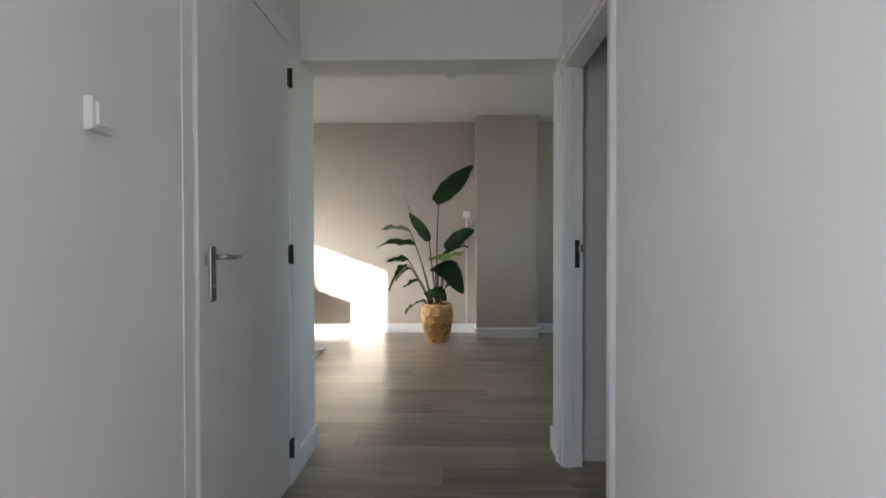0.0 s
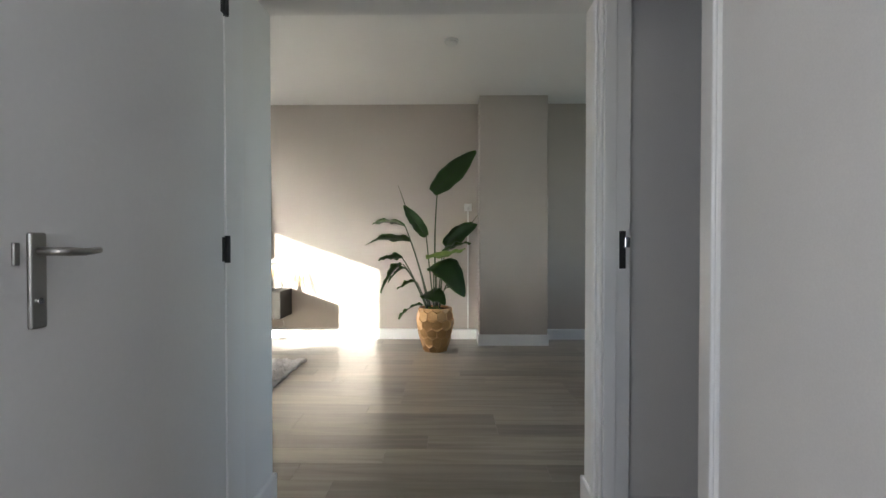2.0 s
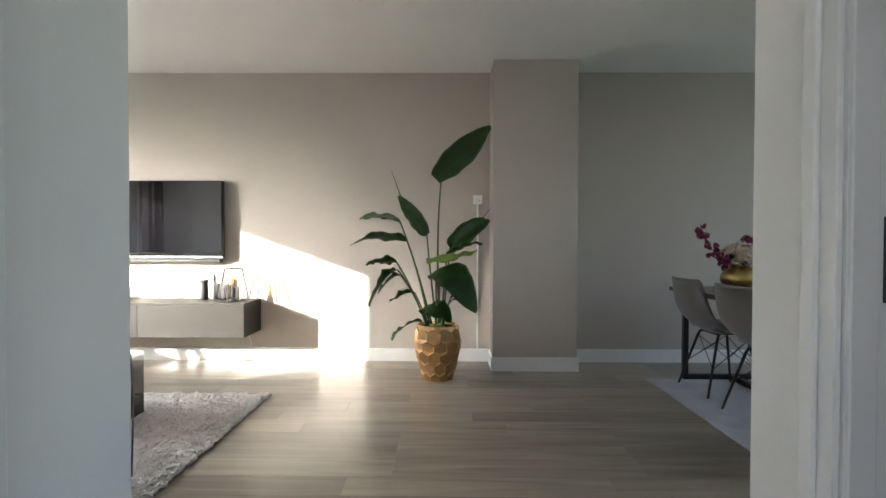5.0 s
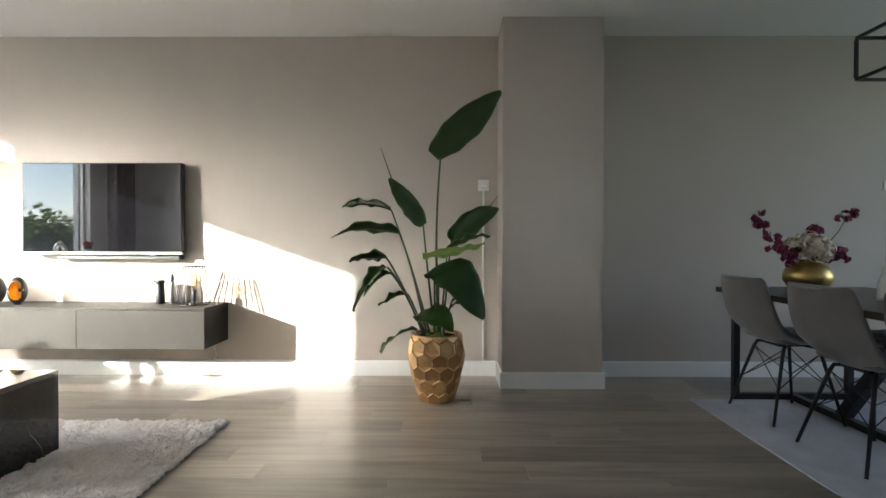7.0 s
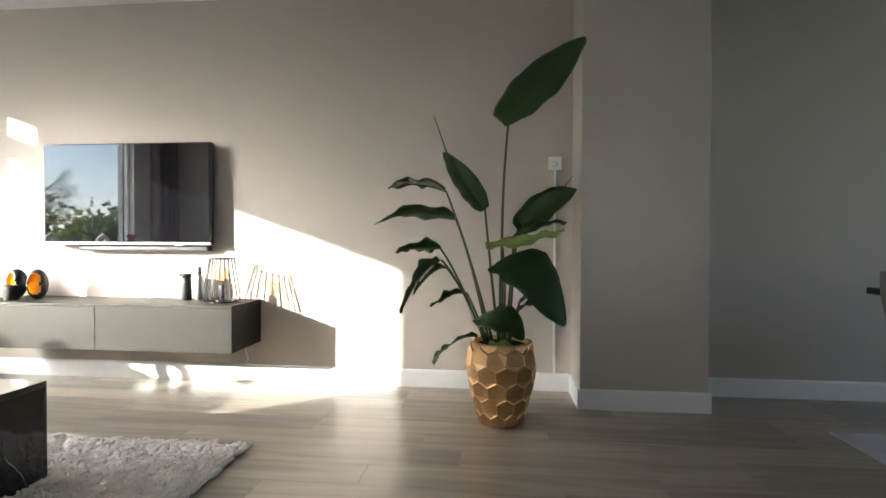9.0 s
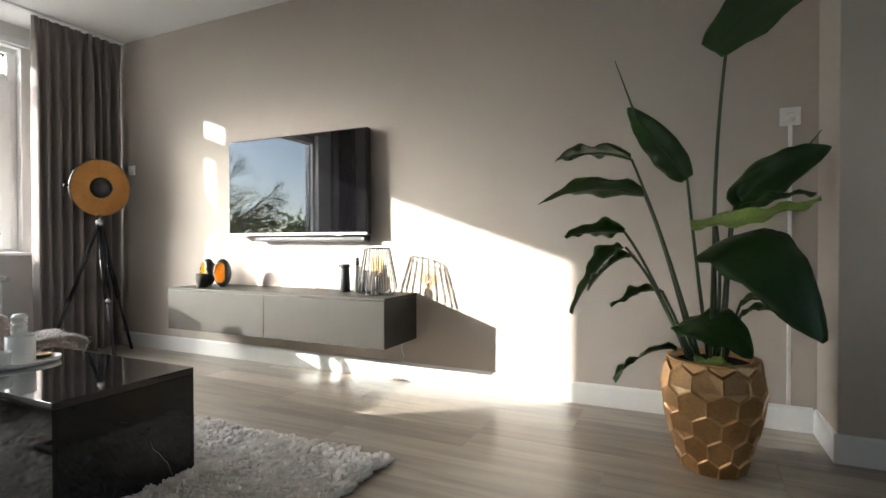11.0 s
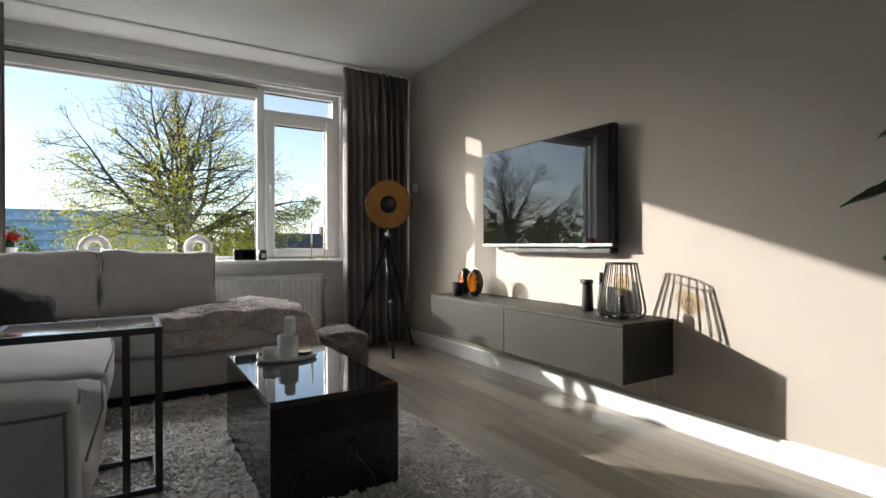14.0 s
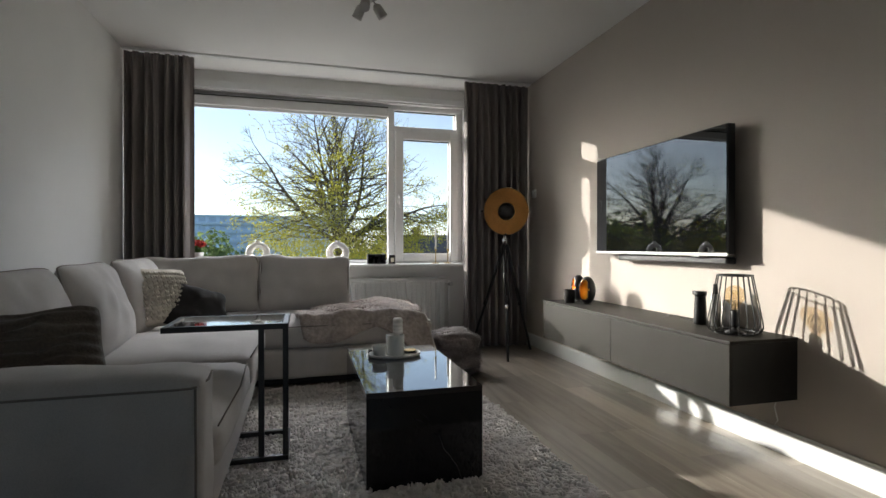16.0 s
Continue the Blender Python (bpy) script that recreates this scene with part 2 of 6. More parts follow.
M = dict(
    white_wall=mat("white_wall_paint", (0.80, 0.79, 0.77), 0.8, var=0.045, scale=2.2, fine=260, bump=0.25, dist=0.0012),
    taupe=mat("taupe_wall_paint", (0.474, 0.424, 0.374), 0.88, var=0.03, scale=1.1, fine=300, bump=0.25, dist=0.0012),
    ceiling=mat("white_ceiling_paint", (0.86, 0.85, 0.83), 0.9, var=0.02, scale=0.9, fine=200, bump=0.2),
    trim=mat("white_satin_trim", (0.80, 0.80, 0.79), 0.4, var=0.015, scale=4, fine=60, bump=0.03),
    door=mat("white_door_lacquer", (0.74, 0.75, 0.75), 0.42, var=0.02, scale=2, fine=70, bump=0.05),
    plastic=mat("white_plastic", (0.78, 0.78, 0.76), 0.35, var=0.01, bump=0.0),
    upvc=mat("white_window_plastic", (0.82, 0.82, 0.81), 0.3, var=0.015, bump=0.0),
    plank=plank_mat(),
    subfloor=mat("dark_joint", (0.06, 0.05, 0.04), 0.8),
    steel=mat("brushed_steel", (0.42, 0.41, 0.39), 0.32, 1.0, var=0.06, fine=200, bump=0.05),
    chrome=mat("chrome", (0.75, 0.75, 0.75), 0.12, 1.0, var=0.02, bump=0.0),
    black_metal=mat("black_powder_metal", (0.012, 0.012, 0.013), 0.42, var=0.15, fine=300, bump=0.08),
    black_plastic=mat("black_plastic", (0.015, 0.015, 0.016), 0.35, var=0.1, bump=0.0),
    gasket=mat("black_rubber", (0.012, 0.012, 0.012), 0.7),
    screen=mat("tv_glass", (0.003, 0.003, 0.004), 0.02, var=0.05, bump=0.0),
    silver=mat("silver_plastic", (0.6, 0.6, 0.6), 0.3, 0.6, bump=0.0),
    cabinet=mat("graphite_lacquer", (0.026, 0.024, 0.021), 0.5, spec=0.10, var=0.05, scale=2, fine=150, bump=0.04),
    # darker copy of the lacquer: the side's shade is put into its colour
    cabinet_shaded=mat("graphite_shaded", (0.012, 0.0115, 0.011), 0.45, spec=0.2, var=0.06),
    marble=marble_mat(),
    sofa=mat("greige_velvet", (0.475, 0.445, 0.42), 0.9, var=0.13, scale=7, fine=260, bump=0.35, dist=0.002, sheen=0.3),
    piping=mat("taupe_piping", (0.20, 0.175, 0.155), 0.9, var=0.08, fine=300),
    dark=mat("dark_underside", (0.02, 0.02, 0.02), 0.8),
    curtain=mat("taupe_curtain_cloth", (0.222, 0.190, 0.180), 0.92, var=0.07, scale=5, fine=420, bump=0.3, dist=0.001, sheen=0.15),
    rug=mat("cream_shag", (0.78, 0.73, 0.685), 0.95, var=0.16, scale=9, fine=230, bump=0.7, dist=0.004, sheen=0.2),
    dining_rug=mat("blue_grey_rug", (0.46, 0.47, 0.535), 0.95, var=0.34, scale=5, fine=240, bump=0.4, sheen=0.2),
    fur=mat("taupe_fur", (0.40, 0.335, 0.30), 0.95, var=0.42, scale=9, fine=40, bump=0.6, dist=0.01, sheen=0.4),
    fur_dark=mat("brown_fur", (0.19, 0.155, 0.14), 0.95, var=0.4, scale=9, fine=60, bump=0.6, dist=0.01, sheen=0.4),
    knit=mat("cream_knit", (0.60, 0.54, 0.46), 0.95, var=0.12, scale=14, fine=110, bump=0.6, dist=0.004),
    charcoal=mat("charcoal_velvet", (0.030, 0.027, 0.026), 0.9, spec=0.1, var=0.3, scale=14, fine=160, bump=0.6, dist=0.004, sheen=0.05),
    olive=mat("brown_plush", (0.085, 0.068, 0.053), 0.92, var=0.35, scale=12, fine=110, bump=0.7, dist=0.006, sheen=0.12),
    grey_velvet=mat("grey_velvet", (0.14, 0.128, 0.122), 0.8, var=0.32, scale=6, fine=260, bump=0.25, sheen=0.35),
    gold=mat("aged_gold", (0.60, 0.36, 0.165), 0.32, 0.9, var=0.2, scale=8, fine=90, bump=0.12),
    brass=mat("matt_brass", (0.46, 0.33, 0.12), 0.34, 1.0, var=0.1, scale=9, bump=0.05),
    lamp_gold=mat("dark_gold_lining", (0.25, 0.12, 0.035), 0.36, 0.85, var=0.2, scale=9, bump=0.08),
    gold_leaf=mat("gold_leaf", (0.75, 0.42, 0.07), 0.35, 0.8, var=0.2, scale=20, bump=0.1),
    soil=mat("potting_soil", (0.035, 0.025, 0.018), 0.95, var=0.4, scale=30, fine=90, bump=0.8, dist=0.01),
    leaf=mat("strelitzia_leaf", (0.017, 0.050, 0.010), 0.30, var=0.3, scale=7, fine=60, bump=0.12),
    leaf_light=mat("pale_leaf", (0.17, 0.25, 0.05), 0.4, var=0.25, scale=8, bump=0.12),
    stem=mat("leaf_stalk", (0.035, 0.06, 0.02), 0.45, var=0.25, scale=12),
    table_black=mat("black_ash_top", (0.022, 0.02, 0.019), 0.36, var=0.3, scale=4, fine=50, bump=0.12, stretch=(8, 1, 1)),
    ceramic=mat("white_ceramic", (0.74, 0.72, 0.69), 0.42, var=0.03, scale=8, bump=0.04),
    wax=mat("ivory_wax", (0.72, 0.66, 0.55), 0.5, var=0.04),
    pink_wax=mat("dusty_pink_wax", (0.50, 0.22, 0.17), 0.5, var=0.05),
    sand_wax=mat("sand_wax", (0.60, 0.38, 0.19), 0.5, var=0.05),
    magenta=mat("magenta_petal", (0.24, 0.02, 0.075), 0.6, var=0.35, scale=20),
    cream=mat("cream_petal", (0.70, 0.58, 0.46), 0.7, var=0.15, scale=25),
    red=mat("red_petal", (0.5, 0.015, 0.012), 0.6, var=0.3, scale=20),
    amber=glass_mat("amber_bulb_glass", (1.0, 0.72, 0.38)),
    glass=glass_mat("clear_glass"),
    pane=glass_mat("window_glass"),
    milky=mat("milky_glass", (0.74, 0.75, 0.73), 0.25, var=0.03, bump=0.0),
    grass=mat("grass", (0.06, 0.10, 0.025), 0.9, var=0.35, scale=0.3, fine=4, bump=0.3),
    bark=mat("bark", (0.11, 0.085, 0.065), 0.9, var=0.4, scale=3, fine=20, bump=0.6, dist=0.02),
    leaves=mat("autumn_leaf", (0.38, 0.36, 0.05), 0.6, var=0.5, scale=0.6, fine=3, bump=0.0),
    hedge=mat("far_foliage", (0.12, 0.17, 0.07), 0.9, var=0.4, scale=0.4, fine=2.5, bump=0.0),
    # pale blue distance haze is mixed into these two colours
    hazed_wall=mat("hazed_panel", (0.56, 0.72, 0.90), 0.8, var=0.08, scale=0.1, fine=1),
    hazed_glass=mat("hazed_window", (0.42, 0.57, 0.74), 0.5, bump=0.0),
    slate=mat("slate_roof", (0.085, 0.09, 0.10), 0.7, var=0.15, scale=0.8, fine=5),
    brick=mat("brown_brick", (0.22, 0.13, 0.09), 0.85, var=0.2, scale=2, fine=8),
)

M["pane"].node_tree.nodes["Principled BSDF"].inputs["IOR"].default_value = 1.2
# leaves let the low sun through
for _k, _c, _f in (("leaves", (0.55, 0.52, 0.08, 1), 0.55), ("hedge", (0.22, 0.30, 0.11, 1), 0.55), ("leaf", (0.12, 0.26, 0.02, 1), 0.25)):
    _n, _l = M[_k].node_tree.nodes, M[_k].node_tree.links
    _t, _m = _n.new("ShaderNodeBsdfTranslucent"), _n.new("ShaderNodeMixShader")
    _t.inputs["Color"].default_value = _c
    _m.inputs["Fac"].default_value = _f
    _l.new(_n["Principled BSDF"].outputs["BSDF"], _m.inputs[1])
    _l.new(_t.outputs["BSDF"], _m.inputs[2])
    _l.new(_m.outputs["Shader"], _n["Material Output"].inputs["Surface"])
_s = M["screen"].node_tree.nodes["Principled BSDF"].inputs
_s["IOR"].default_value, _s["Coat Weight"].default_value, _s["Coat IOR"].default_value, _s["Coat Roughness"].default_value = 1.6, 0.7, 1.5, 0.01
M["marble_top"] = M["marble"].copy()
_s = M["marble_top"].node_tree.nodes["Principled BSDF"].inputs
_s["Coat Weight"].default_value, _s["Coat IOR"].default_value, _s["Coat Roughness"].default_value = 1.0, 1.65, 0.01
# thin amber glass: mostly clear, so that the sun shines through it
_n, _l = M["amber"].node_tree.nodes, M["amber"].node_tree.links
_t, _g, _m = _n.new("ShaderNodeBsdfTransparent"), _n.new("ShaderNodeBsdfGlossy"), _n.new("ShaderNodeMixShader")
_t.inputs["Color"].default_value = (0.98, 0.87, 0.70, 1)
_g.inputs["Roughness"].default_value = 0.03
_m.inputs["Fac"].default_value = 0.10
_l.new(_t.outputs["BSDF"], _m.inputs[1])
_l.new(_g.outputs["BSDF"], _m.inputs[2])
_l.new(_m.outputs["Shader"], _n["Material Output"].inputs["Surface"])

# ---- mesh helpers ----


def box(bm, x0, x1, y0, y1, z0, z1, bevel=0.0, seg=2):
    vs = [bm.verts.new((x, y, z)) for x in (x0, x1) for y in (y0, y1) for z in (z0, z1)]
    fs = [bm.faces.new([vs[i] for i in q]) for q in ((0, 1, 3, 2), (4, 6, 7, 5), (0, 4, 5, 1), (2, 3, 7, 6), (0, 2, 6, 4), (1, 5, 7, 3))]
    if bevel:
        edges = list({e for f in fs for e in f.edges})
        bmesh.ops.bevel(bm, geom=edges, offset=bevel, segments=seg, profile=0.5, affect="EDGES")


def tube(bm, pts, radii, seg=8, closed=False):
    pts = [Vector(p) for p in pts]
    n = len(pts)
    if not hasattr(radii, "__len__"):
        radii = [radii] * n
    rings, up = [], None
    for i, p in enumerate(pts):
        a = pts[(i - 1) % n] if closed or i else p
        b = pts[(i + 1) % n] if closed or i < n - 1 else p
        d = (b - a).normalized()
        if up is None:
            up = Vector((0, 0, 1)) if abs(d.z) < 0.9 else Vector((1, 0, 0))
        side = d.cross(up).normalized()
        up = side.cross(d).normalized()
        rings.append([bm.verts.new(p + radii[i] * (math.cos(2 * math.pi * k / seg) * side + math.sin(2 * math.pi * k / seg) * up)) for k in range(seg)])
    last = n if closed else n - 1
    for i in range(last):
        r, s = rings[i], rings[(i + 1) % n]
        for k in range(seg):
            bm.faces.new((r[k], r[(k + 1) % seg], s[(k + 1) % seg], s[k])).smooth = True
    if not closed:
        bm.faces.new(rings[0][::-1])
        bm.faces.new(rings[-1])


def lathe(bm, profile, seg=24, c=(0, 0, 0), smooth=True):
    """Profile of (radius, z), turned round an upright axis through c."""
    rings = []
    for r, z in profile:
        if r < 1e-5:
            rings.append([bm.verts.new((c[0], c[1], c[2] + z))])
        else:
            rings.append([bm.verts.new((c[0] + r * math.cos(2 * math.pi * k / seg), c[1] + r * math.sin(2 * math.pi * k / seg), c[2] + z)) for k in range(seg)])
    for a, b in zip(rings, rings[1:]):
        for k in range(seg):
            q = [a[k % len(a)], a[(k + 1) % len(a)], b[(k + 1) % len(b)], b[k % len(b)]]
            q = [v for i, v in enumerate(q) if v not in q[:i]]
            if len(q) > 2:
                bm.faces.new(q).smooth = smooth
    for ring, flip in ((rings[0], True), (rings[-1], False)):
        if len(ring) > 2:
            bm.faces.new(ring[::-1] if flip else ring)


def soft_box(bm, c, size, r, puff=(0, 0, 0), n=10, wrinkle=0.0, seed=0.0, m=None):
    """A cushion: a box with rounded edges, bulged along each axis by puff."""
    start = len(bm.verts)
    made = bmesh.ops.create_cube(bm, size=2)["verts"]
    es = list({e for v in made for e in v.link_edges})
    bmesh.ops.subdivide_edges(bm, edges=es, cuts=n, use_grid_fill=True)
    bm.verts.ensure_lookup_table()
    h = Vector(size) / 2
    for v in list(bm.verts)[start:]:
        u = v.co.copy()
        p = Vector([u[i] * h[i] for i in range(3)])
        q = Vector([max(-h[i] + r, min(h[i] - r, p[i])) for i in range(3)])
        d = p - q
        if d.length > 1e-6:
            p = q + d.normalized() * r
        for i in range(3):
            j, k = (i + 1) % 3, (i + 2) % 3
            p[i] += u[i] * puff[i] * (1 - u[j] ** 2) * (1 - u[k] ** 2)
        if wrinkle:
            p += wrinkle * noise.noise_vector(p * 7 + Vector((seed, seed * 2, 0)))
        v.co = (m @ p if m else p) + Vector(c)
    for f in bm.faces:
        f.smooth = True


def mesh_of(name, bm, material, smooth_angle=None):
    bmesh.ops.recalc_face_normals(bm, faces=bm.faces)
    me = bpy.data.meshes.new(name)
    bm.to_mesh(me)
    bm.free()
    me.materials.append(material)
    return me


def part(name, bm, material, parent, label=""):
    ob = new(name, mesh_of(name, bm, material))
    ob.parent = parent
    return tagged(ob, label)


def solid(name, bm, material, label, category, kind="", group=""):
    """A top-level thing that is one mesh."""
    return tagged(new(name, mesh_of(name, bm, material)), label, category, group, kind)


def thing(name, at, label, category, group="", kind="", turn=0):
    ob = new(name)
    ob.matrix_world = pose(*at, 0, 0, turn)
    ob.empty_display_size = 0.1
    return tagged(ob, label, category, group, kind)


def B():
    return bmesh.new()


def boxed(name, dims, material, parent, label="", bevel=0.0):
    bm = B()
    box(bm, *dims, bevel)
    return part(name, bm, material, parent, label)


def tubed(name, pts, r, material, parent, label="", seg=8, closed=False):
    bm = B()
    tube(bm, pts, r, seg, closed)
    return part(name, bm, material, parent, label)


def lathed(name, profile, material, parent, label="", c=(0, 0, 0), seg=24):
    bm = B()
    lathe(bm, profile, seg, c)
    return part(name, bm, material, parent, label)

# ---- structure ----
HC = 2.65           # ceiling height
N, S = 6.036, 2.44  # living room: north and south wall faces
WX, EX = -4.86, 5.2  # parapet face, east wall face
HL, HR = -0.5, 0.83  # hall wall faces


def structure(name, boxes, material, label, category, bevel=0.0):
    bm = B()
    for b in boxes:
        box(bm, *b, bevel)
    return solid(name, bm, material, label, category, "structure")


structure("ceiling", [(-5.2, 5.4, -2.4, 6.3, HC, HC + 0.2)], M["ceiling"], "flat white painted ceiling over hall and living room", "ceiling")
structure("wall_north", [(-5.2, 5.4, N, N + 0.25, 0, HC)], M["taupe"], "matt taupe painted wall behind television and plant", "wall")
structure("column", [(0.563, 1.283, 5.69, N, 0, HC)], M["taupe"], "square taupe painted chimney breast beside the plant", "column", 0.004)
structure("wall_west", [(-5.1, WX, 2.2, N, 0, 0.80), (-5.1, WX, 2.2, N, 2.47, HC), (-5.1, WX, 5.45, N, 0.80, 2.47), (-5.1, WX, 2.2, 2.70, 0.80, 2.47)],
          M["white_wall"], "white painted window wall with parapet below the window", "wall")
structure("wall_south", [(-5.1, -1.0, S - 0.24, 2.355, 0, HC), (-1.0, HL, S - 0.24, S, 0, HC), (HL, HR, S - 0.24, S, 2.064, HC), (HR, 0.93, 2.20, S, 0, HC), (0.93, EX, 2.27, S, 0, HC)],
          M["white_wall"], "white painted wall with an open passage to the hall", "wall")
structure("wall_east", [(EX, EX + 0.2, 2.2, 3.0, 0, HC), (EX, EX + 0.2, 5.4, N, 0, HC), (EX, EX + 0.2, 3.0, 5.4, 0, 0.85), (EX, EX + 0.2, 3.0, 5.4, 2.4, HC)],
          M["white_wall"], "white painted wall with a wide window opening", "wall")
# the doorway gap at the back is added for the hall's fill lamp
structure("wall_hall_west", [(HL - 0.16, HL, -2.4, -1.4, 0, HC), (HL - 0.16, HL, -0.5, 1.055, 0, HC), (HL - 0.16, HL, -1.4, -0.5, 2.1, HC), (HL - 0.16, HL, 2.11, S - 0.24, 0, HC), (HL - 0.16, HL, 1.055, 2.11, 2.13, HC)],
          M["white_wall"], "white painted hall wall with a flush door", "wall")
structure("wall_hall_east", [(HR, 0.93, -2.4, 1.425, 0, HC), (HR, 0.93, 1.425, 2.20, 2.035, HC)], M["white_wall"], "white painted hall wall with a doorway", "wall")
# end wall out of view; its opening is added to let light in
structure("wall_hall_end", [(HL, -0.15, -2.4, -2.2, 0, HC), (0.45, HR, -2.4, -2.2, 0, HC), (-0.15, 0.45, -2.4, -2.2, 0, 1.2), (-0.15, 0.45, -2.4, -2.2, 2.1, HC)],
          M["white_wall"], "unseen white end wall with an added opening", "wall")
# the small hole in the east side is unseen, added for blue light
structure("wall_side_room", [(0.93, 3.2, -0.5, -0.3, 0, HC), (3.2, 3.4, -0.3, 0.60, 0, HC), (3.2, 3.4, 0.85, 2.27, 0, HC), (3.2, 3.4, 0.60, 0.85, 0, 1.6), (3.2, 3.4, 0.60, 0.85, 1.95, HC)],
          M["white_wall"], "white painted walls of a small dim side room with an added opening", "wall")
# unseen room, made up to close off the lamp's doorway
structure("wall_bedroom", [(-2.6, -2.5, -2.4, 0.3, 0, HC), (-2.5, HL - 0.16, -2.4, -2.3, 0, HC), (-2.5, HL - 0.16, 0.2, 0.3, 0, HC)], M["white_wall"], "plain white walls of an added, unseen room", "wall")
structure("wall_behind_door", [(HL - 0.9, HL - 0.8, 0.9, 2.2, 0, HC)], M["white_wall"], "plain white wall of the closed cupboard", "wall")


def skirting(name, x0, y0, x1, y1, nx, ny, h=0.118):
    """White board along a wall from one plan point to the other; n points into the room."""
    bm = B()
    t = 0.014
    a, b = Vector((x0, y0)), Vector((x1, y1))
    nrm = Vector((nx, ny))
    prof = [(0.0005, 0), (t, 0), (t, h - 0.012), (t - 0.004, h - 0.004), (t - 0.008, h), (0.0005, h)]
    rows = [[bm.verts.new((*(p + nrm * d), z)) for d, z in prof] for p in (a, b)]
    k = len(prof)
    for i in range(k):
        bm.faces.new((rows[0][i], rows[0][(i + 1) % k], rows[1][(i + 1) % k], rows[1][i]))
    bm.faces.new(rows[0])
    bm.faces.new(rows[1][::-1])
    solid(name, bm, M["trim"], "white painted skirting board along the wall", "baseboard", "structure")


skirting("baseboard", -4.84, N, 0.549, N, 0, -1)
skirting("baseboard", 0.563, 5.690, 0.563, N - 0.015, -1, 0)
skirting("baseboard", 0.549, 5.69, 1.297, 5.69, 0, -1)
skirting("baseboard", 1.283, 5.690, 1.283, N - 0.015, 1, 0)
skirting("baseboard", 1.297, N, 5.19, N, 0, -1)
skirting("baseboard", -4.84, 2.355, -1.01, 2.355, 0, 1)
skirting("baseboard", -0.99, S, HL + 0.014, S, 0, 1)
skirting("baseboard", HR - 0.014, S, 5.19, S, 0, 1)
skirting("baseboard", HL, 2.125, HL, S, 1, 0)
skirting("baseboard", HR, 2.295, HR, S, -1, 0)
skirting("baseboard", HL, -2.19, HL, 1.04, 1, 0)
skirting("baseboard", HR, -2.19, HR, 1.355, -1, 0)
skirting("baseboard", 0.945, 2.27, 3.19, 2.27, 0, -1)

# ceiling rail and mouldings over the window
structure("curtain_rail", [(-4.475, -4.425, 2.36, 6.02, HC - 0.018, HC - 0.0005)], M["trim"], "white curtain rail fixed to the ceiling", "curtain rail", 0.003)
structure("trim", [(WX, WX + 0.03, 2.46, N - 0.01, 2.485, 2.52), (WX, WX + 0.018, 2.46, N - 0.01, 2.52, 2.55)], M["trim"], "stepped white moulding over the window", "moulding", 0.005)


# ---- window ----
def rect_frame(bm, x0, x1, y0, y1, z0, z1, w, bevel=0.006):
    box(bm, x0, x1, y0, y0 + w, z0, z1, bevel)
    box(bm, x0, x1, y1 - w, y1, z0, z1, bevel)
    box(bm, x0, x1, y0 + w, y1 - w, z0, z0 + w, bevel)
    box(bm, x0, x1, y0 + w, y1 - w, z1 - w, z1, bevel)


win = thing("window_1", (-4.95, 4.1, 0.80), "wide white plastic window with a tilting sash", "window", kind="structure")


def wpart(name, bm, material, parent=win, label=""):
    for v in bm.verts:
        v.co -= Vector((-4.95, 4.1, 0.80))
    return part(name, bm, material, parent, label)


bm = B()
box(bm, -5.04, -4.93, 2.70, 5.45, 2.425, 2.47, 0.005)
box(bm, -5.04, -4.93, 2.70, 5.45, 0.80, 0.865, 0.005)
box(bm, -5.04, -4.93, 2.70, 2.745, 0.865, 2.425, 0.005)
box(bm, -5.04, -4.93, 5.385, 5.45, 0.865, 2.425, 0.005)
box(bm, -5.04, -4.93, 4.648, 4.715, 0.865, 2.425, 0.005)
box(bm, -5.04, -4.93, 4.715, 5.385, 2.205, 2.255, 0.005)
wpart("window_frame", bm, M["upvc"])
bm = B()
rect_frame(bm, -5.02, -4.905, 4.722, 5.40, 0.845, 2.205, 0.085, 0.008)
sash = wpart("sash", bm, M["upvc"])
for y0, y1, z0, z1, x in ((2.745, 4.648, 0.865, 2.425, -4.985), (4.715, 5.385, 2.255, 2.425, -4.985), (4.807, 5.315, 0.93, 2.12, -4.96)):
    bm = B()
    rect_frame(bm, x - 0.006, x + 0.012, y0, y1, z0, z1, 0.007, 0)
    wpart("gasket", bm, M["gasket"])
    bm = B()
    box(bm, x - 0.004, x, y0 + 0.003, y1 - 0.003, z0 + 0.003, z1 - 0.003)
    wpart("pane", bm, M["pane"]).visible_shadow = False
bm = B()
box(bm, -4.905, -4.893, 4.748, 4.772, 1.44, 1.55, 0.004)
tube(bm, [(-4.893, 4.76, 1.52), (-4.86, 4.76, 1.52), (-4.852, 4.76, 1.50), (-4.85, 4.765, 1.40)], 0.009)
for v in bm.verts:
    v.co -= Vector((-4.95, 4.1, 0.80))
part("window_handle", bm, M["upvc"], sash, "white lever handle")
# roller blind cassette under the head of the large pane
blind = thing("roller_blind", (-4.93, 3.7, 2.34), "rolled-up off-white roller blind under the window head", "blind")
boxed("cassette", (-0.035, 0.04, -0.91, 0.945, 0.0, 0.088), M["white_wall"], blind, bevel=0.01)
boxed("bottom_bar", (-0.012, 0.012, -0.905, 0.94, -0.022, -0.001), M["trim"], blind, bevel=0.004)
# black strip stands in for the shadow in the slit above
boxed("shadow_gap", (0.0, 0.045, -0.92, 0.945, 0.0885, 0.0935), M["gasket"], blind)
